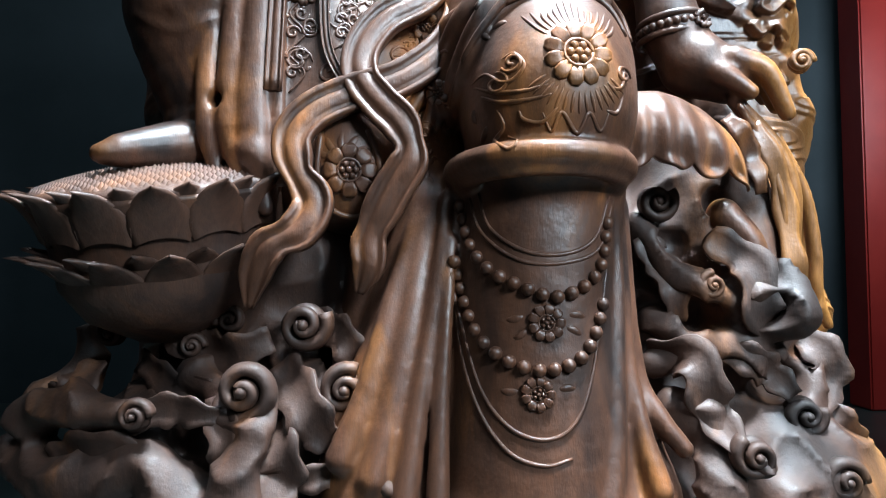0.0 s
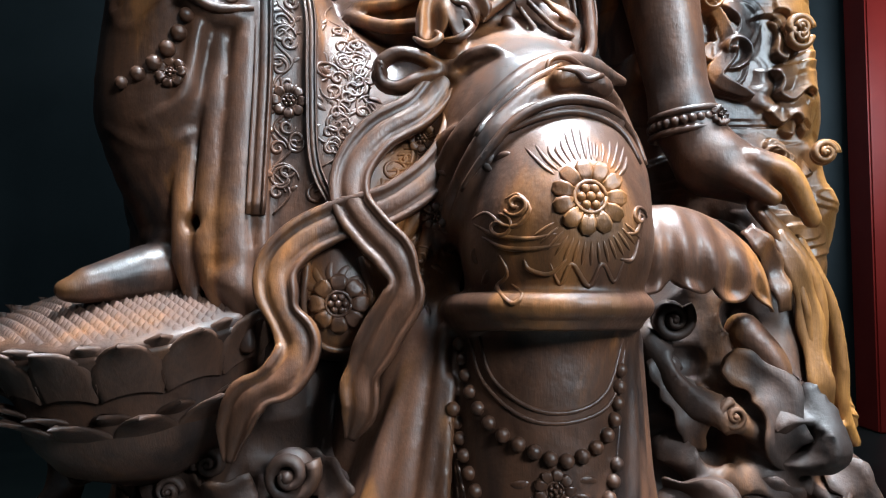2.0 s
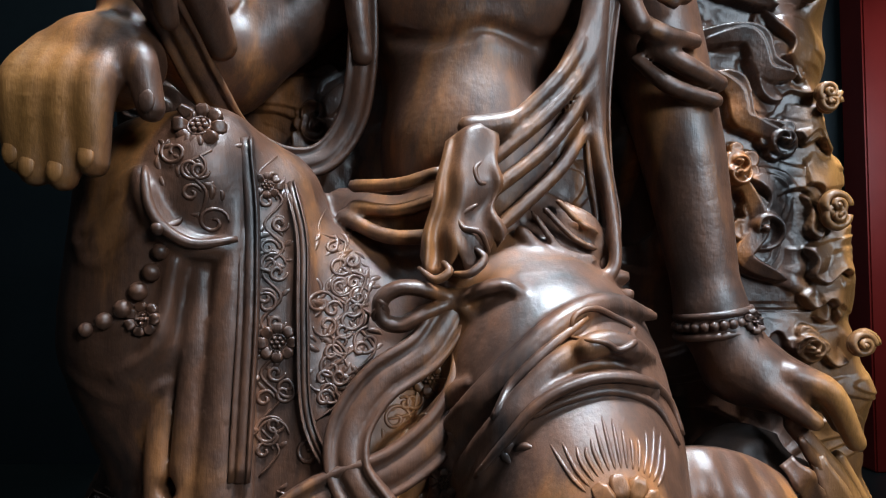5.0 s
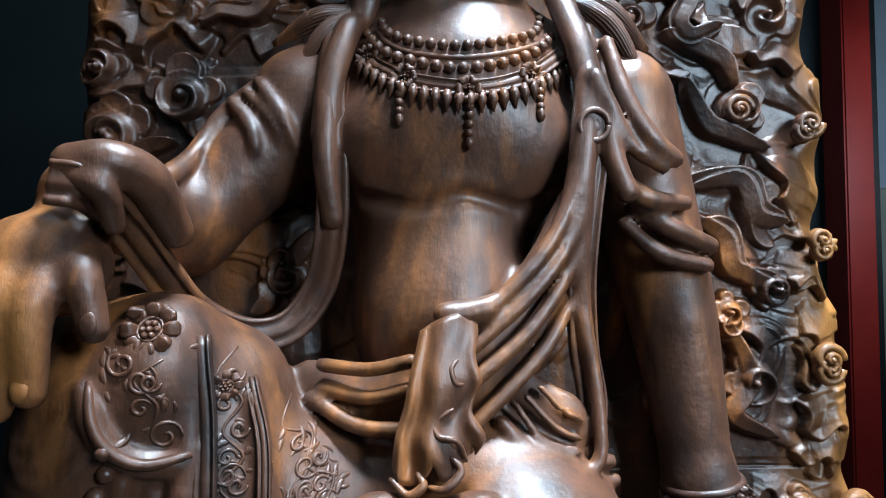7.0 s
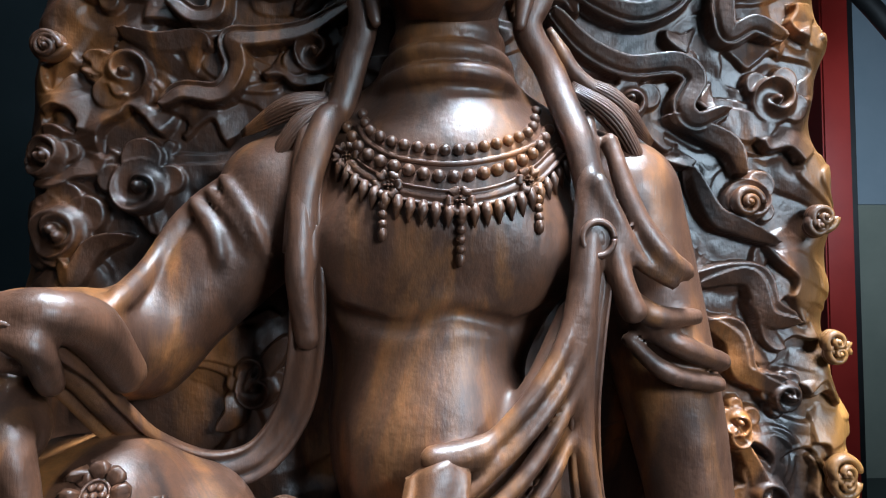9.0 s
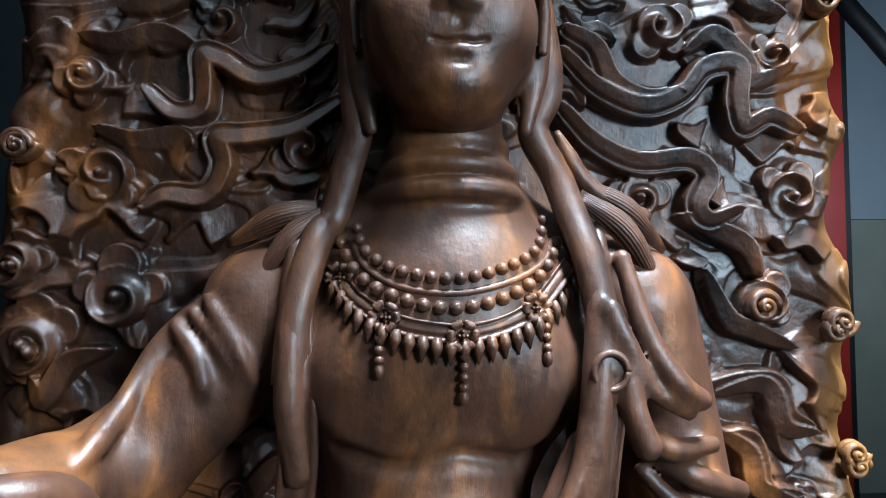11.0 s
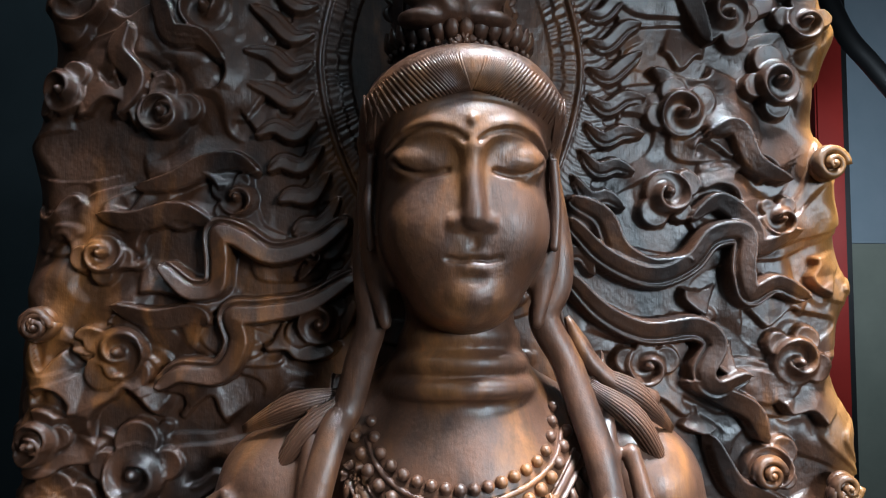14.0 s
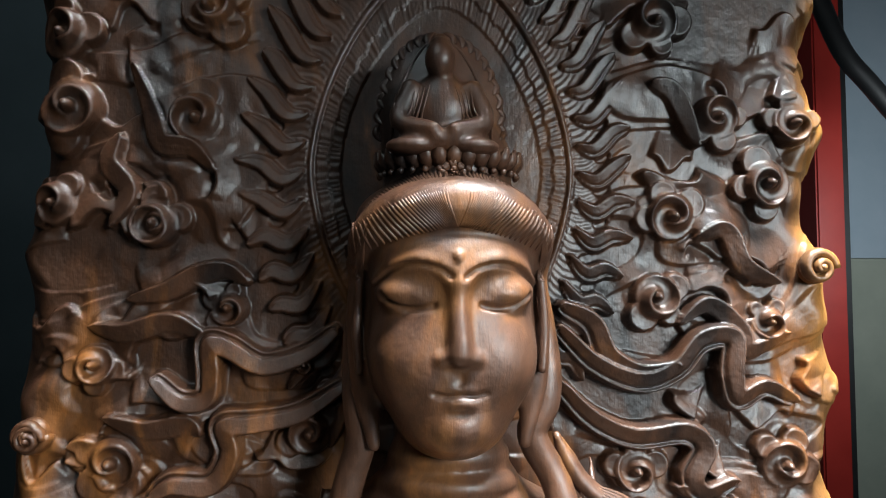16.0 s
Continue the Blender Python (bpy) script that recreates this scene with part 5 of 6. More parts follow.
def blossom(c, r, petals=8, rise=0.004, inner=6):
    """A carved flower: a ring of petals round a seed cluster."""
    y0 = front.depth(c[0], c[1], 0.8)

    def at(x, z):
        return min(max(front.depth(x, z, y0), y0 - 0.005), y0 + 0.010)
    for i in range(petals):
        a = 2 * math.pi * i / petals
        x, z = c[0] + 0.70 * r * math.cos(a), c[1] + 0.70 * r * math.sin(a)
        p = [(c[0] + k * r * math.cos(a), at(c[0] + k * r * math.cos(a), c[1] + k * r * math.sin(a)) - 0.2 * rise, c[1] + k * r * math.sin(a)) for k in (0.42, 0.6, 0.8, 0.95)]
        wide = 0.80 * r * math.sin(math.pi / petals)
        prof = [(-wide, -0.6 * rise), (-0.9 * wide, 0.7 * rise), (-0.6 * wide, rise), (0, 0.45 * rise), (0.6 * wide, rise), (0.9 * wide, 0.7 * rise), (wide, -0.6 * rise)]
        heap.add(*sweep(np.array(p), prof, scale=[0.55, 0.95, 1.0, 0.5]))
    ring = [(c[0] + 0.40 * r * math.cos(a), at(c[0] + 0.40 * r * math.cos(a), c[1] + 0.40 * r * math.sin(a)) - 0.3 * rise, c[1] + 0.40 * r * math.sin(a)) for a in np.linspace(0, 2 * math.pi, 21)]
    heap.add(*sweep(np.array(ring), round_profile(0.06 * r, 6)))
    for i in range(inner):
        a = 2 * math.pi * i / inner
        x, z = c[0] + 0.23 * r * math.cos(a), c[1] + 0.23 * r * math.sin(a)
        heap.add(*ball_mesh((x, at(x, z) - 0.3 * rise, z), (0.12 * r, 0.9 * rise, 0.12 * r)))
    heap.add(*ball_mesh((c[0], y0 - 0.4 * rise, c[1]), (0.13 * r, rise, 0.13 * r)))


def volute(c, r, hand=1, start=0, w=0.0022, turns=1.3, tail=None):
    """A spiral tendril in low relief."""
    p = curl(c, r, turns, hand, start, 18)
    if tail is not None:
        p = np.vstack([np.array(tail, float)[None], p])
    line([tuple(q) for q in p], w, 0.0004, 0.45, 0.9, 2, True)


def leaf(c, r, angle, w=0.3):
    a = radians(angle)
    p = [(c[0] + k * r * math.cos(a) - 0.12 * r * math.sin(3 * k) * math.sin(a), c[1] + k * r * math.sin(a) + 0.12 * r * math.sin(3 * k) * math.cos(a)) for k in (0, 0.33, 0.66, 1)]
    line(p, w * r, -0.3 * w * r, 0.1, 0.6, 3, True)


# knee boss ornament
KF = [(0.131, 1.073)][0]
blossom(KF, 0.036, 11, 0.0036, 6)
for i in range(15):
    a = radians(35 + 110 * i / 14)
    line([(KF[0] + k * math.cos(a + w), KF[1] + k * math.sin(a + w)) for k, w in ((0.036, 0), (0.05, 0.05 * (7 - i) / 7), (0.064 + 0.008 * math.sin(i), 0.16 * (7 - i) / 7))], 0.0022, -0.0004, 0.3)
for i in range(15):
    a = radians(215 + 110 * i / 14)
    line([(KF[0] + k * math.cos(a), KF[1] + k * math.sin(a)) for k in (0.039, 0.05, 0.060)], 0.0020, -0.0004, 0.25)
for pts in ([(0.101, 1.041), (0.079, 1.037), (0.052, 1.041), (0.032, 1.054)], [(0.106, 1.032), (0.083, 1.028), (0.057, 1.03), (0.039, 1.041)], [(0.11, 1.019), (0.096, 1.006), (0.079, 1.01), (0.074, 1.019)], [(0.164, 1.041), (0.177, 1.045), (0.182, 1.068)], [(0.159, 1.019), (0.172, 1.019), (0.179, 1.037)], [(0.096, 1.015), (0.105, 0.997), (0.114, 1.015), (0.13, 0.995), (0.141, 1.015), (0.154, 0.999), (0.163, 1.019)], [(0.03, 1.059), (0.043, 1.063), (0.057, 1.05), (0.07, 1.05), (0.079, 1.063), (0.07, 1.077), (0.059, 1.074)], [(0.054, 1.023), (0.061, 1.006), (0.052, 0.993), (0.063, 0.98), (0.072, 0.988), (0.065, 0.997)]):
    line(pts, 0.0026, -0.0004, 0.3)
volute([(0.068, 1.068)][0], 0.011, 1, 200, 0.0028)
volute([(0.053, 1.049)][0], 0.012, -1, 90, 0.0024)
volute([(0.181, 1.058)][0], 0.010, 1, 0, 0.0024)
for q, an in (([(0.045, 1.108)], 60), ([(0.052, 1.113)], 20), ([(0.05, 1.104)], 120), ([(0.04, 1.034)], 200), ([(0.045, 1.011)], 250), ([(0.036, 1.016)], 100)):
    leaf(q[0], 0.016, an)
# apron on the shin: rims, garlands and pendants
for pts in (
    [(0.038, 0.946), (0.049, 0.908), (0.083, 0.883), (0.123, 0.88), (0.157, 0.897), (0.178, 0.943)],
    [(0.029, 0.943), (0.041, 0.903), (0.077, 0.874), (0.123, 0.871), (0.163, 0.888), (0.184, 0.94)],
    [(0.012, 0.840), (0.020, 0.774), (0.037, 0.721), (0.064, 0.686), (0.097, 0.675), (0.125, 0.681)],
    [(0.009, 0.862), (0.017, 0.818), (0.037, 0.746), (0.064, 0.710), (0.097, 0.699), (0.125, 0.710), (0.145, 0.746), (0.162, 0.818), (0.171, 0.868)],
):
    line(pts, 0.0026, 0.0, 0.6)
beads([(0.019, 0.936), (0.029, 0.891), (0.049, 0.863), (0.082, 0.846), (0.113, 0.837), (0.144, 0.848), (0.164, 0.871), (0.173, 0.914)], 0.0072)
beads([(0.012, 0.874), (0.023, 0.829), (0.037, 0.795), (0.065, 0.773), (0.099, 0.765), (0.132, 0.773), (0.152, 0.795), (0.164, 0.829)], 0.0072)
blossom([(0.103, 0.811)][0], 0.020, 9, 0.0045, 5)
blossom([(0.093, 0.742)][0], 0.018, 9, 0.0045, 5)
for q, an in (([(0.082, 0.818)], 190), ([(0.085, 0.806)], 215), ([(0.124, 0.818)], -10), ([(0.121, 0.806)], -30), ([(0.076, 0.745)], 180), ([(0.112, 0.745)], 0), ([(0.102, 0.826)], 90)):
    leaf(q[0], 0.020, an, 0.26)
# flowered borders on the raised leg
band([(-0.204, 1.396), (-0.195, 1.325), (-0.191, 1.239), (-0.192, 1.154), (-0.194, 1.07)], 0.010, 0.0045, 0.001)
band([(-0.162, 1.355), (-0.145, 1.299), (-0.141, 1.216), (-0.135, 1.128), (-0.11, 1.074)], 0.006, 0.0045, 0.001)
for q, r in (([(-0.165, 1.196)], 0.020), ([(-0.181, 1.35)], 0.014), ([(-0.005, 1.068)], 0.015), ([(-0.021, 1.159)], 0.018), ([(-0.105, 0.977)], 0.032), ([(-0.24, 1.404)], 0.025)):
    blossom(q[0], r, 8, 0.0045)
for spot, r, hand, start in (
    ([(-0.169, 1.109)], 0.017, 1, 0), ([(-0.158, 1.148)], 0.012, -1, 100), ([(-0.176, 1.273)], 0.013, 1, 40), ([(-0.176, 1.233)], 0.013, -1, 200),
    ([(-0.162, 1.043)], 0.015, -1, 90), ([(-0.114, 1.171)], 0.015, 1, 0), ([(-0.098, 1.217)], 0.014, -1, 60), ([(-0.114, 1.149)], 0.013, -1, 0),
    ([(-0.081, 1.194)], 0.015, 1, 90), ([(-0.12, 1.211)], 0.012, 1, 180), ([(-0.109, 1.251)], 0.013, -1, 0), ([(-0.092, 1.239)], 0.011, 1, 30),
    ([(-0.052, 1.121)], 0.014, 1, 0), ([(-0.035, 1.137)], 0.012, -1, 120), ([(-0.021, 1.027)], 0.012, 1, 0), ([(-0.027, 1)], 0.010, -1, 90),
    ([(-0.132, 1.093)], 0.014, 1, 30), ([(-0.127, 1.274)], 0.012, 1, 90), ([(-0.225, 1.311)], 0.015, 1, 0), ([(-0.242, 1.361)], 0.014, -1, 60),
    ([(-0.258, 1.376)], 0.014, 1, 120), ([(-0.173, 1.271)], 0.013, 1, 0), ([(-0.171, 1.112)], 0.016, 1, 30), ([(-0.155, 1.154)], 0.012, -1, 0),
    ([(-0.127, 1.233)], 0.013, 1, 0), ([(-0.105, 1.194)], 0.014, -1, 40), ([(-0.094, 1.227)], 0.012, 1, 80), ([(-0.128, 1.305)], 0.010, 1, 0),
    ([(-0.111, 1.271)], 0.012, -1, 0), ([(-0.083, 1.238)], 0.010, -1, 0), ([(-0.121, 1.161)], 0.013, 1, 200), ([(-0.048, 1.117)], 0.013, 1, 0),
    ([(0.054, 1.171)], 0.010, 1, 0), ([(0.089, 1.222)], 0.012, -1, 0), ([(0.194, 1.198)], 0.012, 1, 0),
):
    volute(spot[0], r, hand, start)
rng = np.random.RandomState(12)
for lo, hi, count in (([(-0.19, 1.32)], [(-0.15, 1.026)], 26), ([(-0.128, 1.259)], [(-0.082, 1.115)], 34), ([(-0.069, 1.166)], [(0.004, 1.104)], 18), ([(-0.029, 1.071)], [(0.003, 0.973)], 14), ([(-0.137, 1.316)], [(-0.083, 1.161)], 30), ([(-0.279, 1.398)], [(-0.21, 1.313)], 20), ([(-0.13, 1.271)], [(-0.062, 1.193)], 26)):
    for _ in range(count):
        q = (rng.uniform(lo[0][0], hi[0][0]), rng.uniform(hi[0][1], lo[0][1]))
        leaf(q, rng.uniform(0.010, 0.018), rng.uniform(0, 360), 0.24)


def vine(pts, sway, step, r):
    """A wavy stem with a curled tendril and a leaf in every bend."""
    p = along(pts, step)
    t = np.gradient(p, axis=0)
    t /= np.linalg.norm(t, axis=1)[:, None]
    n = np.stack([-t[:, 1], t[:, 0]], 1)
    s = np.where(np.arange(len(p)) % 2 == 0, 1, -1)[:, None]
    stem = p + sway * s * n
    line([tuple(q) for q in stem], 0.0019, 0, 0.6)
    for i in range(1, len(p) - 1):
        q = p[i] - 0.55 * sway * s[i] * n[i]
        volute(tuple(q), r, int(s[i, 0]), math.degrees(math.atan2(t[i, 1], t[i, 0])) + 90, 0.0024, 1.2)
        leaf(tuple(stem[i]), 1.3 * r, math.degrees(math.atan2(n[i, 1], n[i, 0])) + (40 if s[i, 0] > 0 else 220), 0.28)


vine([(-0.186, 1.382), (-0.173, 1.316), (-0.172, 1.238), (-0.171, 1.162), (-0.17, 1.071)], 0.009, 0.024, 0.009)
vine([(-0.119, 1.269), (-0.11, 1.223), (-0.11, 1.172), (-0.118, 1.121)], 0.009, 0.021, 0.009)
vine([(-0.09, 1.241), (-0.081, 1.2), (-0.09, 1.16)], 0.009, 0.021, 0.008)
vine([(-0.139, 1.328), (-0.113, 1.288), (-0.09, 1.249), (-0.078, 1.215)], 0.008, 0.021, 0.008)
vine([(-0.057, 1.115), (-0.035, 1.137), (-0.007, 1.165)], 0.007, 0.019, 0.007)
vine([(-0.233, 1.381), (-0.24, 1.349), (-0.229, 1.318)], 0.008, 0.020, 0.009)
# hanging beads on the raised leg
beads([(-0.267, 1.303), (-0.271, 1.277), (-0.286, 1.248), (-0.306, 1.225), (-0.337, 1.21)], 0.0085, 2.2, (0.8, 1.1, 1.0, 0.7))
blossom([(-0.283, 1.22)][0], 0.017, 7, 0.005, 4)
# cap of the raised knee
line([(-0.284, 1.361), (-0.27, 1.313), (-0.241, 1.29), (-0.202, 1.295)], 0.006, 0.001, 0.5)
# long ribbons
def tail(n, cut=0.8, end=0.25):
    """Full width, then narrowing to the tip."""
    return np.interp(np.linspace(0, 1, n), [0, cut, 0.93, 1], [1, 1.1, 0.85, end]) * (1 - 0.25 * np.exp(-((np.linspace(0, 1, n) - 0.60) / 0.03) ** 2) - 0.22 * np.exp(-((np.linspace(0, 1, n) - 0.80) / 0.025) ** 2))


for pts in (
    [(0.007, 0.78, 1.232), (-0.022, 0.765, 1.189), (-0.066, 0.752, 1.159), (-0.092, 0.742, 1.12), (-0.092, 0.732, 1.082), (-0.07, 0.725, 1.051), (-0.046, 0.72, 1.025), (-0.036, 0.72, 0.989)] + [(-0.059, 0.724, 0.948), (-0.081, 0.728, 0.901), (-0.082, 0.728, 0.87), (-0.093, 0.735, 0.839)],
    [(0.018, 0.785, 1.209), (0.021, 0.765, 1.166), (-0.002, 0.75, 1.12), (-0.05, 0.738, 1.082), (-0.103, 0.732, 1.064), (-0.144, 0.722, 1.041), (-0.165, 0.716, 1.011)] + [(-0.159, 0.71, 0.974), (-0.14, 0.706, 0.939), (-0.153, 0.7, 0.908), (-0.184, 0.696, 0.89), (-0.198, 0.698, 0.863), (-0.207, 0.705, 0.824)],
):
    p = spline(pts, 7)
    heap.add(*sweep(p, ribbon_profile(0.0205, 0.0070), scale=tail(len(p))))
line([(-0.138, 1.022), (-0.141, 0.971), (-0.128, 0.936), (-0.103, 0.927), (-0.081, 0.939), (-0.072, 0.983), (-0.085, 1.025)], 0.004, 0.002)
for i in range(12):
    leaf((-0.112 + 0.010 * math.cos(i * 0.5236), 0.985 + 0.010 * math.sin(i * 0.5236)), 0.028, 30 * i, 0.2)
# swag from wrist to shoulder
p = spline([(-0.297, 0.69, 1.525), (-0.272, 0.7, 1.52), (-0.261, 0.755, 1.492), (-0.248, 0.8, 1.452), (-0.23, 0.84, 1.415), (-0.186, 0.865, 1.39), (-0.143, 0.88, 1.397), (-0.112, 0.885, 1.439), (-0.098, 0.872, 1.499), (-0.095, 0.862, 1.575), (-0.097, 0.866, 1.648), (-0.087, 0.89, 1.718), (-0.078, 0.92, 1.775)], 7)
heap.add(*sweep(p, ribbon_profile(0.0185, 0.006), scale=np.interp(np.linspace(0, 1, len(p)), [0, 0.7, 1], [1, 0.95, 0.45])))
band3([(0.185, 0.842, 1.645), (0.18, 0.838, 1.585), (0.17, 0.836, 1.515), (0.164, 0.838, 1.446), (0.167, 0.842, 1.376), (0.176, 0.845, 1.319), (0.167, 0.835, 1.265)], 0.015, 0.006)
heap.add(*sweep(spline([(0.176 + 0.015 * math.cos(a), 0.826, 1.606 + 0.016 * math.sin(a)) for a in np.linspace(0, 2 * math.pi, 13)], 3), round_profile(0.0036, 6)))
heap.add(*ball_mesh((0.176, 0.832, 1.606), (0.0125, 0.007, 0.0135)))
for seed, (pts, w) in enumerate((([(0.362, 0.835, 1.062), (0.392, 0.835, 1.020), (0.405, 0.84, 0.965)], 0.014), ([(0.406, 0.86, 1.06), (0.442, 0.855, 0.977), (0.454, 0.86, 0.888), (0.474, 0.875, 0.814)], 0.016))):
    heap.add(*wavy_leaf(pts, w, seed + 3, 0.1))


def cloth_fan(inner, outer, pleats, lobes, bulge, thick=0.007, deep=0.0024, swing=0.0):
    """Pleated cloth that spreads from an inner to an outer curve, with a lobed hem."""
    a, b = along(inner, 0.002), along(outer, 0.002)
    cols, rows = 91, 26
    u = np.linspace(0, 1, cols)
    a, b = (np.stack([np.interp(u, np.linspace(0, 1, len(p)), p[:, i]) for i in range(3)], 1) for p in (a, b))
    hem = 1 - 0.13 * (1 - np.abs(np.sin(np.pi * lobes * u))) ** 1.5
    v = np.linspace(0, 1, rows)[:, None] * hem[None]
    p = a[None] + (b - a)[None] * v[..., None]
    p[..., 1] -= bulge * np.sin(np.pi * np.clip(v, 0, 1) ** 0.8) + deep * np.sin(2 * np.pi * pleats * u + 1.5 * np.sin(5 * u))[None] * (0.3 + v)
    p[..., 1] += 0.010 * np.clip((v / hem - 0.86) / 0.14, 0, 1) * np.sin(np.pi * lobes * u)[None] ** 2 * -1
    p[..., 0] += swing * v * np.sin(15 * v + 0.6) * (0.2 + 0.8 * u)[None]
    p[..., 1] -= 0.8 * swing * v * np.cos(15 * v + 0.6) * (0.2 + 0.8 * u)[None]
    rear = p.copy()
    rear[..., 1] += thick
    loop = np.concatenate([p, rear[::-1]], 0)
    f = grid_faces(loop.shape[0], cols, False)
    last = np.array([[(loop.shape[0] - 1) * cols + i, (loop.shape[0] - 1) * cols + i + 1, i + 1, i] for i in range(cols - 1)])
    heap.add(loop.reshape(-1, 3), np.vstack([f, last]))


cloth_fan([(0.205, 0.80, 1.082), (0.262, 0.80, 1.086), (0.315, 0.815, 1.072), (0.358, 0.835, 1.048)], [(0.200, 0.775, 0.980), (0.263, 0.778, 0.990), (0.310, 0.785, 0.976), (0.358, 0.80, 0.976), (0.386, 0.82, 0.955)], 6, 4, 0.022)# the gathered tail of the sash, with a swinging hem
cloth_fan([(-0.003, 0.795, 1.398), (0.015, 0.788, 1.410), (0.034, 0.788, 1.416), (0.052, 0.800, 1.412)], [(-0.034, 0.775, 1.262), (-0.010, 0.765, 1.262), (0.014, 0.765, 1.264), (0.036, 0.768, 1.276), (0.050, 0.778, 1.292)], 2.6, 2.5, 0.010, 0.009, 0.0050, 0.008)
for pts, r in (([(-0.030, 0.768, 1.268), (-0.014, 0.757, 1.256), (0.000, 0.758, 1.264), (-0.006, 0.764, 1.274)], 0.0045), ([(0.004, 0.760, 1.262), (0.020, 0.754, 1.262), (0.034, 0.760, 1.276), (0.024, 0.766, 1.288)], 0.0045), ([(0.040, 0.770, 1.282), (0.030, 0.762, 1.302), (0.014, 0.762, 1.306), (0.010, 0.766, 1.318), (0.028, 0.768, 1.330)], 0.0035), ([(0.040, 0.776, 1.352), (0.030, 0.770, 1.352), (0.026, 0.772, 1.366), (0.036, 0.780, 1.376)], 0.003)):
    p = spline(pts, 6)
    heap.add(*sweep(p, round_profile(r, 8), scale=taper(len(p), 0.4)))
# rolled edges of the cloth drawn over the thigh
for pts, r in (
    ([(0.02, 1.088), (0.043, 1.12), (0.075, 1.155), (0.119, 1.173), (0.163, 1.17), (0.195, 1.15), (0.208, 1.117)], 0.0055), ([(0.063, 1.141), (0.097, 1.156), (0.136, 1.162), (0.175, 1.148), (0.196, 1.114)], 0.0045), ([(0.034, 1.139), (0.055, 1.167), (0.086, 1.196), (0.124, 1.222)], 0.0055), ([(0.107, 1.205), (0.111, 1.223), (0.131, 1.23), (0.156, 1.22), (0.174, 1.21), (0.159, 1.202), (0.143, 1.196), (0.13, 1.203), (0.107, 1.205)], 0.0035),
):
    line(pts, r, 0.001, 0.45, 1.0, 6)

# necklace
beads([(-0.046, 1.735), (-0.036, 1.711), (-0.007, 1.694), (0.041, 1.687), (0.09, 1.698), (0.12, 1.715), (0.134, 1.744)], 0.0058, 2.1)
line([(-0.05, 1.721), (-0.036, 1.697), (-0.007, 1.68), (0.041, 1.674), (0.09, 1.684), (0.125, 1.702), (0.14, 1.724)], 0.0035, 0.0, 0.8)
beads([(-0.061, 1.721), (-0.045, 1.693), (-0.017, 1.674), (0.031, 1.662), (0.08, 1.669), (0.12, 1.69), (0.145, 1.722)], 0.0064, 2.1)
band([(-0.062, 1.688), (-0.045, 1.669), (-0.017, 1.652), (0.012, 1.644), (0.051, 1.641), (0.09, 1.65), (0.122, 1.669), (0.155, 1.7)], 0.0085, 0.004, 0.001)
NECK = [(-0.064, 1.681), (-0.045, 1.659), (-0.017, 1.643), (0.012, 1.635), (0.05, 1.632), (0.09, 1.639), (0.124, 1.656), (0.159, 1.685)]
for x, z in along(NECK, 0.0112):
    y0 = front.depth(x, z, 0.84)
    a = (x - 0.045) * 4.0
    heap.add(*sweep(np.array([(x - a * 0.0, y0 - 0.004, z + 0.004), (x + a * 0.004, y0 - 0.006, z - 0.004), (x + a * 0.012, y0 - 0.003, z - 0.018)]), round_profile(0.0052, 6), scale=[0.7, 1.0, 0.12]))
for q in ([(0.046, 1.639)], [(-0.019, 1.654)], [(0.113, 1.661)], [(-0.06, 1.688)]):
    blossom(q[0], 0.0145, 6, 0.008, 4)
for top, count in (([(0.047, 1.622)], 5), ([(-0.024, 1.636)], 4), ([(0.122, 1.644)], 4)):
    for i in range(count):
        x, z = top[0][0], top[0][1] - 0.0088 * i
        heap.add(*ball_mesh((x, front.depth(x, z, 0.84) - 0.003, z), (0.0046, 0.005, 0.0046 if i < count - 1 else 0.0075)))
# bracelet
for dz in (-0.012, 0.012):
    heap.add(*sweep(spline([(0.3195 + 0.042 * math.cos(a), 0.914 + 0.042 * math.sin(a), 1.205 + dz + 0.006 * math.cos(a)) for a in np.linspace(0, 2 * math.pi, 17)], 3), round_profile(0.0048, 6), (0, 0, 1)))
for a in np.linspace(0, 2 * math.pi, 27)[:-1]:
    heap.add(*ball_mesh((0.3195 + 0.042 * math.cos(a), 0.914 + 0.042 * math.sin(a), 1.205 + 0.006 * math.cos(a)), 0.0062))
blossom((0.352, 1.208), 0.015, 7, 0.008, 4)
# nails of the hanging palm
for x, z in ((-0.377, 1.366), (-0.363, 1.354), (-0.339, 1.350), (-0.313, 1.362), (-0.265, 1.412)):
    y0 = front.depth(x, z, 0.70)
    heap.add(*ball_mesh((x, y0 + 0.0005, z), (0.0075, 0.0022, 0.0105)))

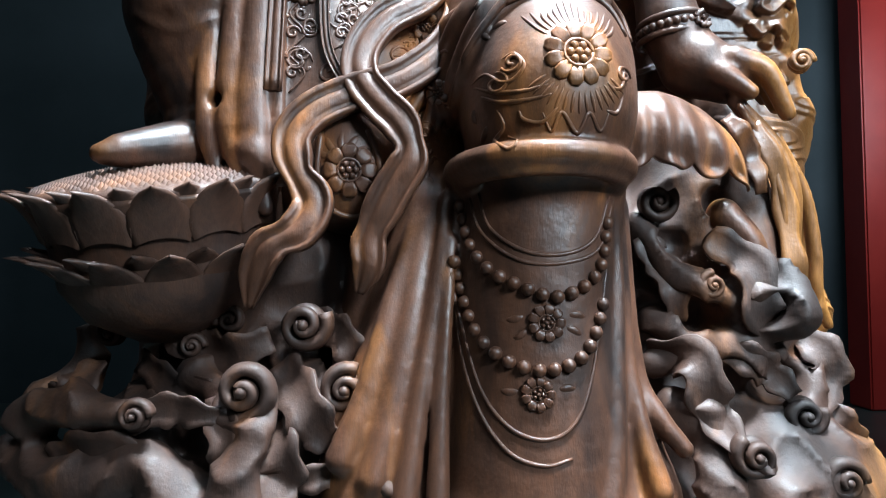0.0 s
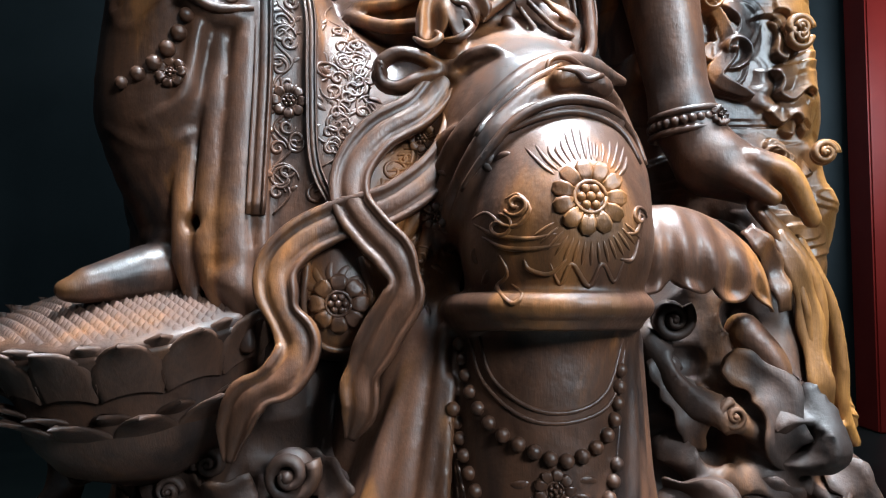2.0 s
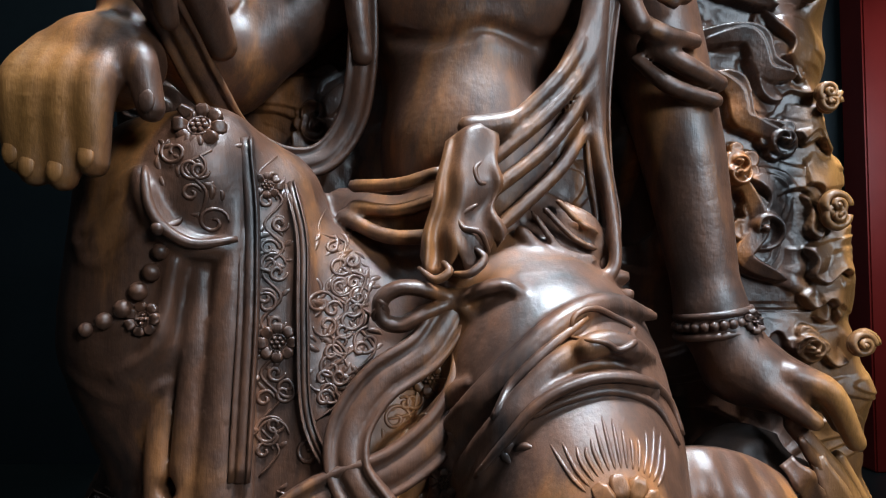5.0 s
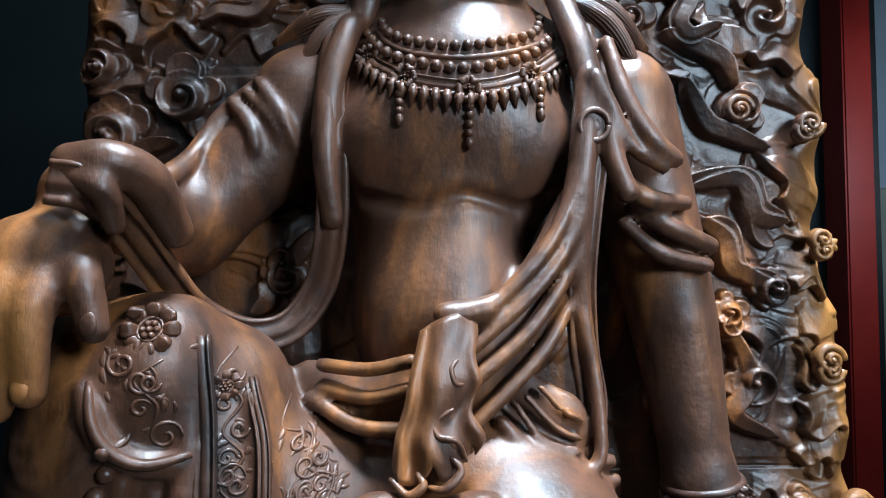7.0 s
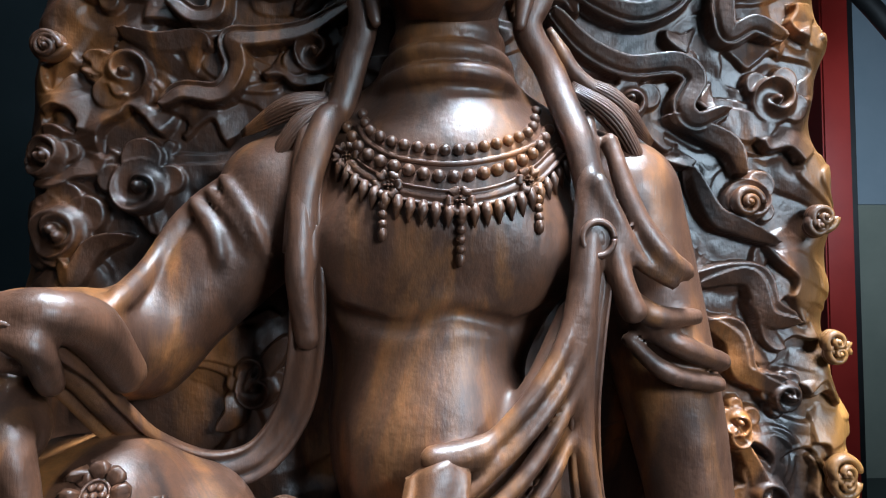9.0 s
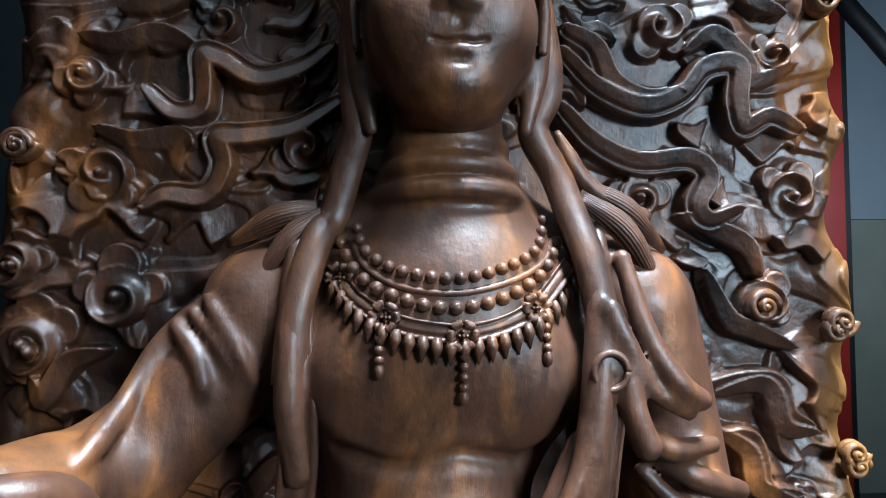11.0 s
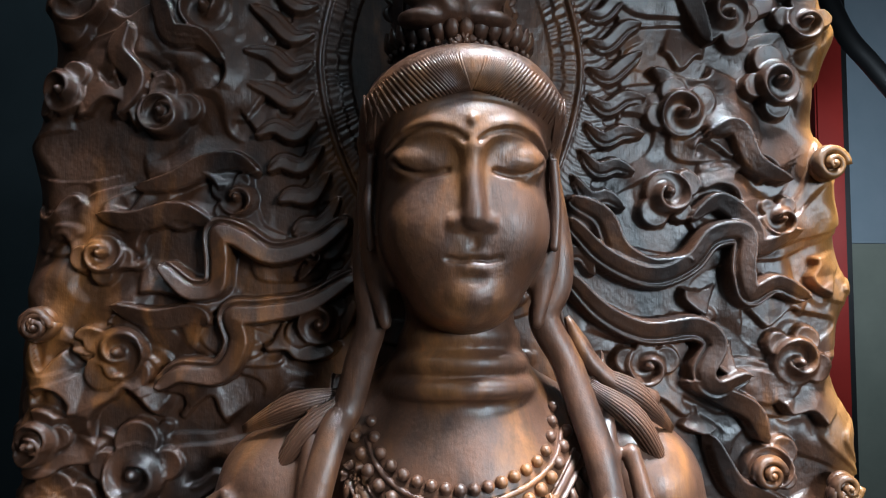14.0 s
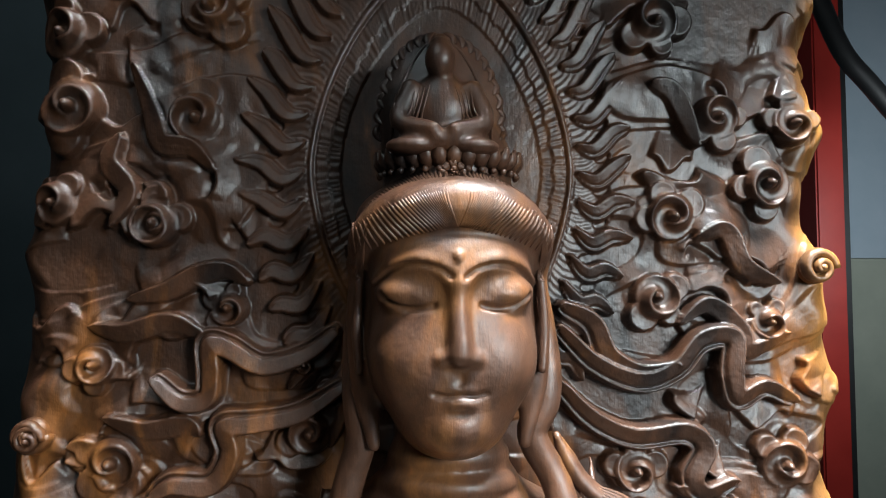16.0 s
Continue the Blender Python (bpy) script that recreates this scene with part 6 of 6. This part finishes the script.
# head, on a finer block
skull = Clay((-0.09, 0.765, 1.77), (0.17, 1.00, 2.26), 0.0022)
CX = 0.041
skull.ball((CX, 0.915, 1.985), (0.084, 0.112, 0.095), 0.03)
skull.ball((CX, 0.893, 1.915), (0.0775, 0.090, 0.086), 0.03)
skull.ball((CX, 0.848, 1.858), (0.044, 0.038, 0.034), 0.035)
skull.ball((CX, 0.868, 2.004), (0.075, 0.066, 0.050), 0.02)
skull.rod([(CX, 0.925, 1.77), (CX, 0.915, 1.87)], [0.056, 0.052], 0.02)
for s in (-1, 1):
    skull.ball((CX + s * 0.038, 0.850, 1.915), (0.037, 0.042, 0.042), 0.025)
    # hollow beside the bridge, full closed lid under a crisp brow, narrow slit
    skull.ball((CX + s * 0.021, 0.789, 1.972), (0.014, 0.016, 0.016), 0.012, cut=True)
    skull.ball((CX + s * 0.044, 0.786, 1.986), (0.032, 0.018, 0.011), 0.014, cut=True)
    skull.ball((CX + s * 0.042, 0.8410, 1.975), (0.031, 0.0315, 0.0205), 0.006)
    skull.rod([(CX + s * 0.004, 0.8035, 1.985), (CX + s * 0.016, 0.8040, 1.998), (CX + s * 0.036, 0.8085, 2.004), (CX + s * 0.058, 0.8230, 1.999), (CX + s * 0.074, 0.8440, 1.985)], [0.0042, 0.0036, 0.0030, 0.0028, 0.002], 0.010)
    skull.ball((CX + s * 0.0145, 0.8085, 1.9185), (0.0088, 0.0115, 0.0085), 0.004)
    skull.ball((CX + s * 0.007, 0.798, 1.9080), (0.0042, 0.005, 0.0028), 0.003, cut=True)
    # long ears that merge into the side hair
    skull.rod([(CX + s * 0.083, 0.900, 2.02), (CX + s * 0.086, 0.893, 1.95), (CX + s * 0.083, 0.886, 1.885), (CX + s * 0.074, 0.882, 1.828)], [0.015, 0.016, 0.014, 0.006], 0.014, flat=0.8)
    skull.rod([(CX + s * 0.088, 0.872, 1.985), (CX + s * 0.091, 0.872, 1.94), (CX + s * 0.088, 0.868, 1.90)], [0.0045, 0.005, 0.004], 0.004)
    skull.rod([(CX + s * 0.079, 0.870, 2.03), (CX + s * 0.083, 0.872, 2.005)], [0.012, 0.009], 0.008)
skull.rod([(CX, 0.8065, 1.996), (CX, 0.8030, 1.965), (CX + 0.001, 0.7985, 1.935), (CX + 0.001, 0.7995, 1.923)], [0.0060, 0.0066, 0.0088, 0.0110], 0.008)
for s in (-1, 1):
    skull.rod([(CX + 0.002 + s * 0.002, 0.8085, 1.8915), (CX + 0.002 + s * 0.009, 0.8095, 1.8920), (CX + 0.002 + s * 0.0215, 0.8165, 1.8875)], [0.0052, 0.0054, 0.0018], 0.003)
skull.rod([(CX - 0.014, 0.8150, 1.8815), (CX - 0.004, 0.8105, 1.8790), (CX + 0.008, 0.8105, 1.8790), (CX + 0.018, 0.8150, 1.8815)], [0.0034, 0.0072, 0.0072, 0.0034], 0.004)
skull.groove([(CX - 0.021, 1.8880), (CX - 0.010, 1.8858), (CX + 0.002, 1.8868), (CX + 0.014, 1.8858), (CX + 0.025, 1.8880)], 0.0022, 0.002)
for s in (-1, 1):
    skull.groove([(CX + s * 0.021, 1.9640), (CX + s * 0.033, 1.9612), (CX + s * 0.046, 1.9618), (CX + s * 0.058, 1.9660), (CX + s * 0.068, 1.9735)], 0.0030, 0.002)
    skull.groove([(CX + s * 0.006, 1.9890), (CX + s * 0.018, 1.9965), (CX + s * 0.038, 2.0005), (CX + s * 0.058, 1.9950), (CX + s * 0.073, 1.9820)], 0.0024, 0.003)
skull.ball((CX + 0.002, 0.8000, 1.9010), (0.0046, 0.0060, 0.0072), 0.004, cut=True)
skull.ball((CX + 0.002, 0.8010, 1.8690), (0.0120, 0.0050, 0.0038), 0.008, cut=True)
skull.ball((CX, 0.824, 1.852), (0.019, 0.014, 0.013), 0.018)
skull.ball((CX, 0.7995, 2.006), (0.0052, 0.004, 0.0065), 0.001)
# hair roll, crown drum and the seated figurine with its leaf-shaped back
skull.ball((CX, 0.905, 2.046), (0.094, 0.103, 0.047), 0.004)
skull.ball((CX, 0.905, 2.030), (0.096, 0.092, 0.036), 0.004)
skull.rod([(CX - 0.090, 0.892, 2.004), (CX - 0.078, 0.856, 2.030), (CX - 0.042, 0.829, 2.049), (CX, 0.820, 2.054), (CX + 0.042, 0.829, 2.049), (CX + 0.078, 0.856, 2.030), (CX + 0.090, 0.892, 2.004)], [0.011, 0.018, 0.0235, 0.025, 0.0235, 0.018, 0.011], 0.010)
skull.rod([(CX, 0.912, 2.075), (CX, 0.912, 2.104)], [0.066, 0.066], 0.006)
skull.ball((CX - 0.008, 0.895, 2.150), (0.064, 0.030, 0.088), 0.004)
skull.ball((CX - 0.010, 0.868, 2.152), (0.030, 0.022, 0.034), 0.006)
skull.ball((CX - 0.010, 0.862, 2.118), (0.045, 0.030, 0.014), 0.006)
skull.rod([(CX - 0.040, 0.862, 2.170), (CX - 0.050, 0.855, 2.138), (CX - 0.020, 0.836, 2.126)], [0.010, 0.010, 0.007], 0.006)
skull.rod([(CX + 0.020, 0.862, 2.170), (CX + 0.030, 0.855, 2.138), (CX + 0.000, 0.836, 2.126)], [0.010, 0.010, 0.007], 0.006)
skull.rod([(CX - 0.010, 0.862, 2.17), (CX - 0.010, 0.860, 2.19)], 0.010, 0.006)
skull.ball((CX - 0.012, 0.857, 2.198), (0.0145, 0.015, 0.019), 0.003)
skull.ball((CX - 0.012, 0.862, 2.214), (0.010, 0.011, 0.009), 0.003)
for s in (-1, 1):
    skull.ball((CX - 0.010 + s * 0.030, 0.850, 2.112), (0.024, 0.020, 0.009), 0.003)
head = Heap()
head.add(*skull.skin())
heap.add(head.v[0], np.array(head.f[0]))
front = Front(head)
# combed hair
for s in (-1, 1):
    for i in range(30):
        q = i / 29
        x1, z1 = CX + s * (0.008 + 0.086 * q ** 0.8), 2.090 - 0.050 * q ** 2.0
        x0, z0 = CX + s * (0.001 + 0.090 * q ** 2.4), 2.033 - 0.022 * q ** 3
        line([(x0, z0), ((x0 + x1) / 2 + s * 0.006 * (1 - q), (z0 + z1) / 2 - 0.002), (x1, z1)], 0.0021, -0.0007, 0.5, 1.0, 5)
    for i in range(7):
        q = i / 6
        line([(CX + s * (0.076 + 0.012 * q), 2.045 - 0.004 * i), (CX + s * (0.084 + 0.008 * q), 2.015 - 0.002 * i), (CX + s * (0.085 + 0.006 * q), 1.985)], 0.0015, 0, 0.4)
blossom((CX - 0.001, 2.086), 0.014, 8, 0.006, 3)
# petals round the crown and under the figurine
for i in range(17):
    a = radians(180 + 11.25 * i)
    c = (CX + 0.066 * math.cos(a), 0.905 + 0.058 * math.sin(a))
    out = (math.cos(a), math.sin(a))
    heap.add(*sweep(np.array([(c[0], c[1], 2.094), (c[0] + 0.006 * out[0], c[1] + 0.006 * out[1], 2.104), (c[0] + 0.009 * out[0], c[1] + 0.009 * out[1], 2.114)]), round_profile(0.0075, 7, 0.6), (out[0], out[1], 0), scale=[0.8, 1.1, 0.35]))
    heap.add(*ball_mesh((c[0] + 0.004 * out[0], c[1] + 0.004 * out[1], 2.091), 0.0035, 8, 5))
for s in (-1, 1):
    for i in range(10):
        q = i / 9
        x, z = CX - 0.010 + s * 0.058 * math.cos(q * 1.35), 2.125 + 0.095 * math.sin(q * 1.5)
        line([(x, z), (x + s * 0.006 - s * 0.006 * q, z + 0.010), (x + s * 0.001 - s * 0.010 * q, z + 0.018)], 0.0042, -0.001, 0.25)
    line([(CX - 0.010 + s * 0.048, 2.12), (CX - 0.010 + s * 0.044, 2.16), (CX - 0.010 + s * 0.028, 2.20), (CX - 0.010 + s * 0.010, 2.226)], 0.002, 0, 0.5)
    for i in range(4):
        line([(CX - 0.010 + s * (0.012 + 0.005 * i), 2.172 - 0.002 * i), (CX - 0.010 + s * (0.018 + 0.004 * i), 2.150), (CX - 0.010 + s * (0.022 + 0.005 * i), 2.130)], 0.0012, 0, 0.4)
# side tresses: smooth cords from the ears, then fans of combed locks on the shoulders
for pts, w in (
    ([(-0.042, 0.915, 2.035), (-0.053, 0.905, 1.942), (-0.049, 0.895, 1.869), (-0.046, 0.895, 1.831), (-0.056, 0.9, 1.794), (-0.069, 0.9, 1.746), (-0.081, 0.885, 1.726), (-0.092, 0.87, 1.688), (-0.1, 0.862, 1.65), (-0.104, 0.858, 1.593)], 0.0150),
    ([(0.128, 0.915, 2.041), (0.139, 0.905, 1.946), (0.139, 0.895, 1.871), (0.125, 0.895, 1.832), (0.147, 0.895, 1.789), (0.159, 0.88, 1.746), (0.169, 0.862, 1.706), (0.177, 0.85, 1.657), (0.18, 0.845, 1.629)], 0.0150),
    ([(0.149, 0.9, 1.833), (0.171, 0.9, 1.789), (0.204, 0.9, 1.761), (0.242, 0.91, 1.747)], 0.010),
):
    p = spline(pts, 7)
    heap.add(*sweep(p, [(-w, -0.006), (-w, 0.002), (-0.6 * w, 0.008), (0, 0.010), (0.6 * w, 0.008), (w, 0.002), (w, -0.006)], scale=np.interp(np.linspace(0, 1, len(p)), [0, 0.2, 1], [0.3, 1, 1])))
for a, b, c, bend in (([(-0.069, 0.9, 1.754)], [(-0.11, 0.895, 1.721)], [(-0.152, 0.9, 1.658)], 0.02), ([(-0.075, 0.91, 1.757)], [(-0.123, 0.91, 1.746)], [(-0.174, 0.925, 1.721)], 0.01), ([(0.166, 0.885, 1.767)], [(0.215, 0.885, 1.729)], [(0.262, 0.9, 1.654)], -0.02), ([(0.175, 0.895, 1.778)], [(0.221, 0.9, 1.753)], [(0.264, 0.915, 1.715)], -0.01)):
    a, b, c = np.array(a[0]), np.array(b[0]), np.array(c[0])
    side = np.array([b[2] - a[2], 0, a[0] - b[0]])
    side /= np.linalg.norm(side)
    for k in range(9):
        q = (k - 4) / 4
        p = spline([a + side * 0.006 * q, b + side * 0.011 * q + np.array([0, -0.010 * (1 - q * q), 0]), c + side * 0.003 * q], 6)
        heap.add(*sweep(p, round_profile(0.0024, 6), scale=taper(len(p), 0.3)))
statue = thing("statue", heap, WOOD, "dark brown polished wooden seated robed statue with necklace and crown", "statue")
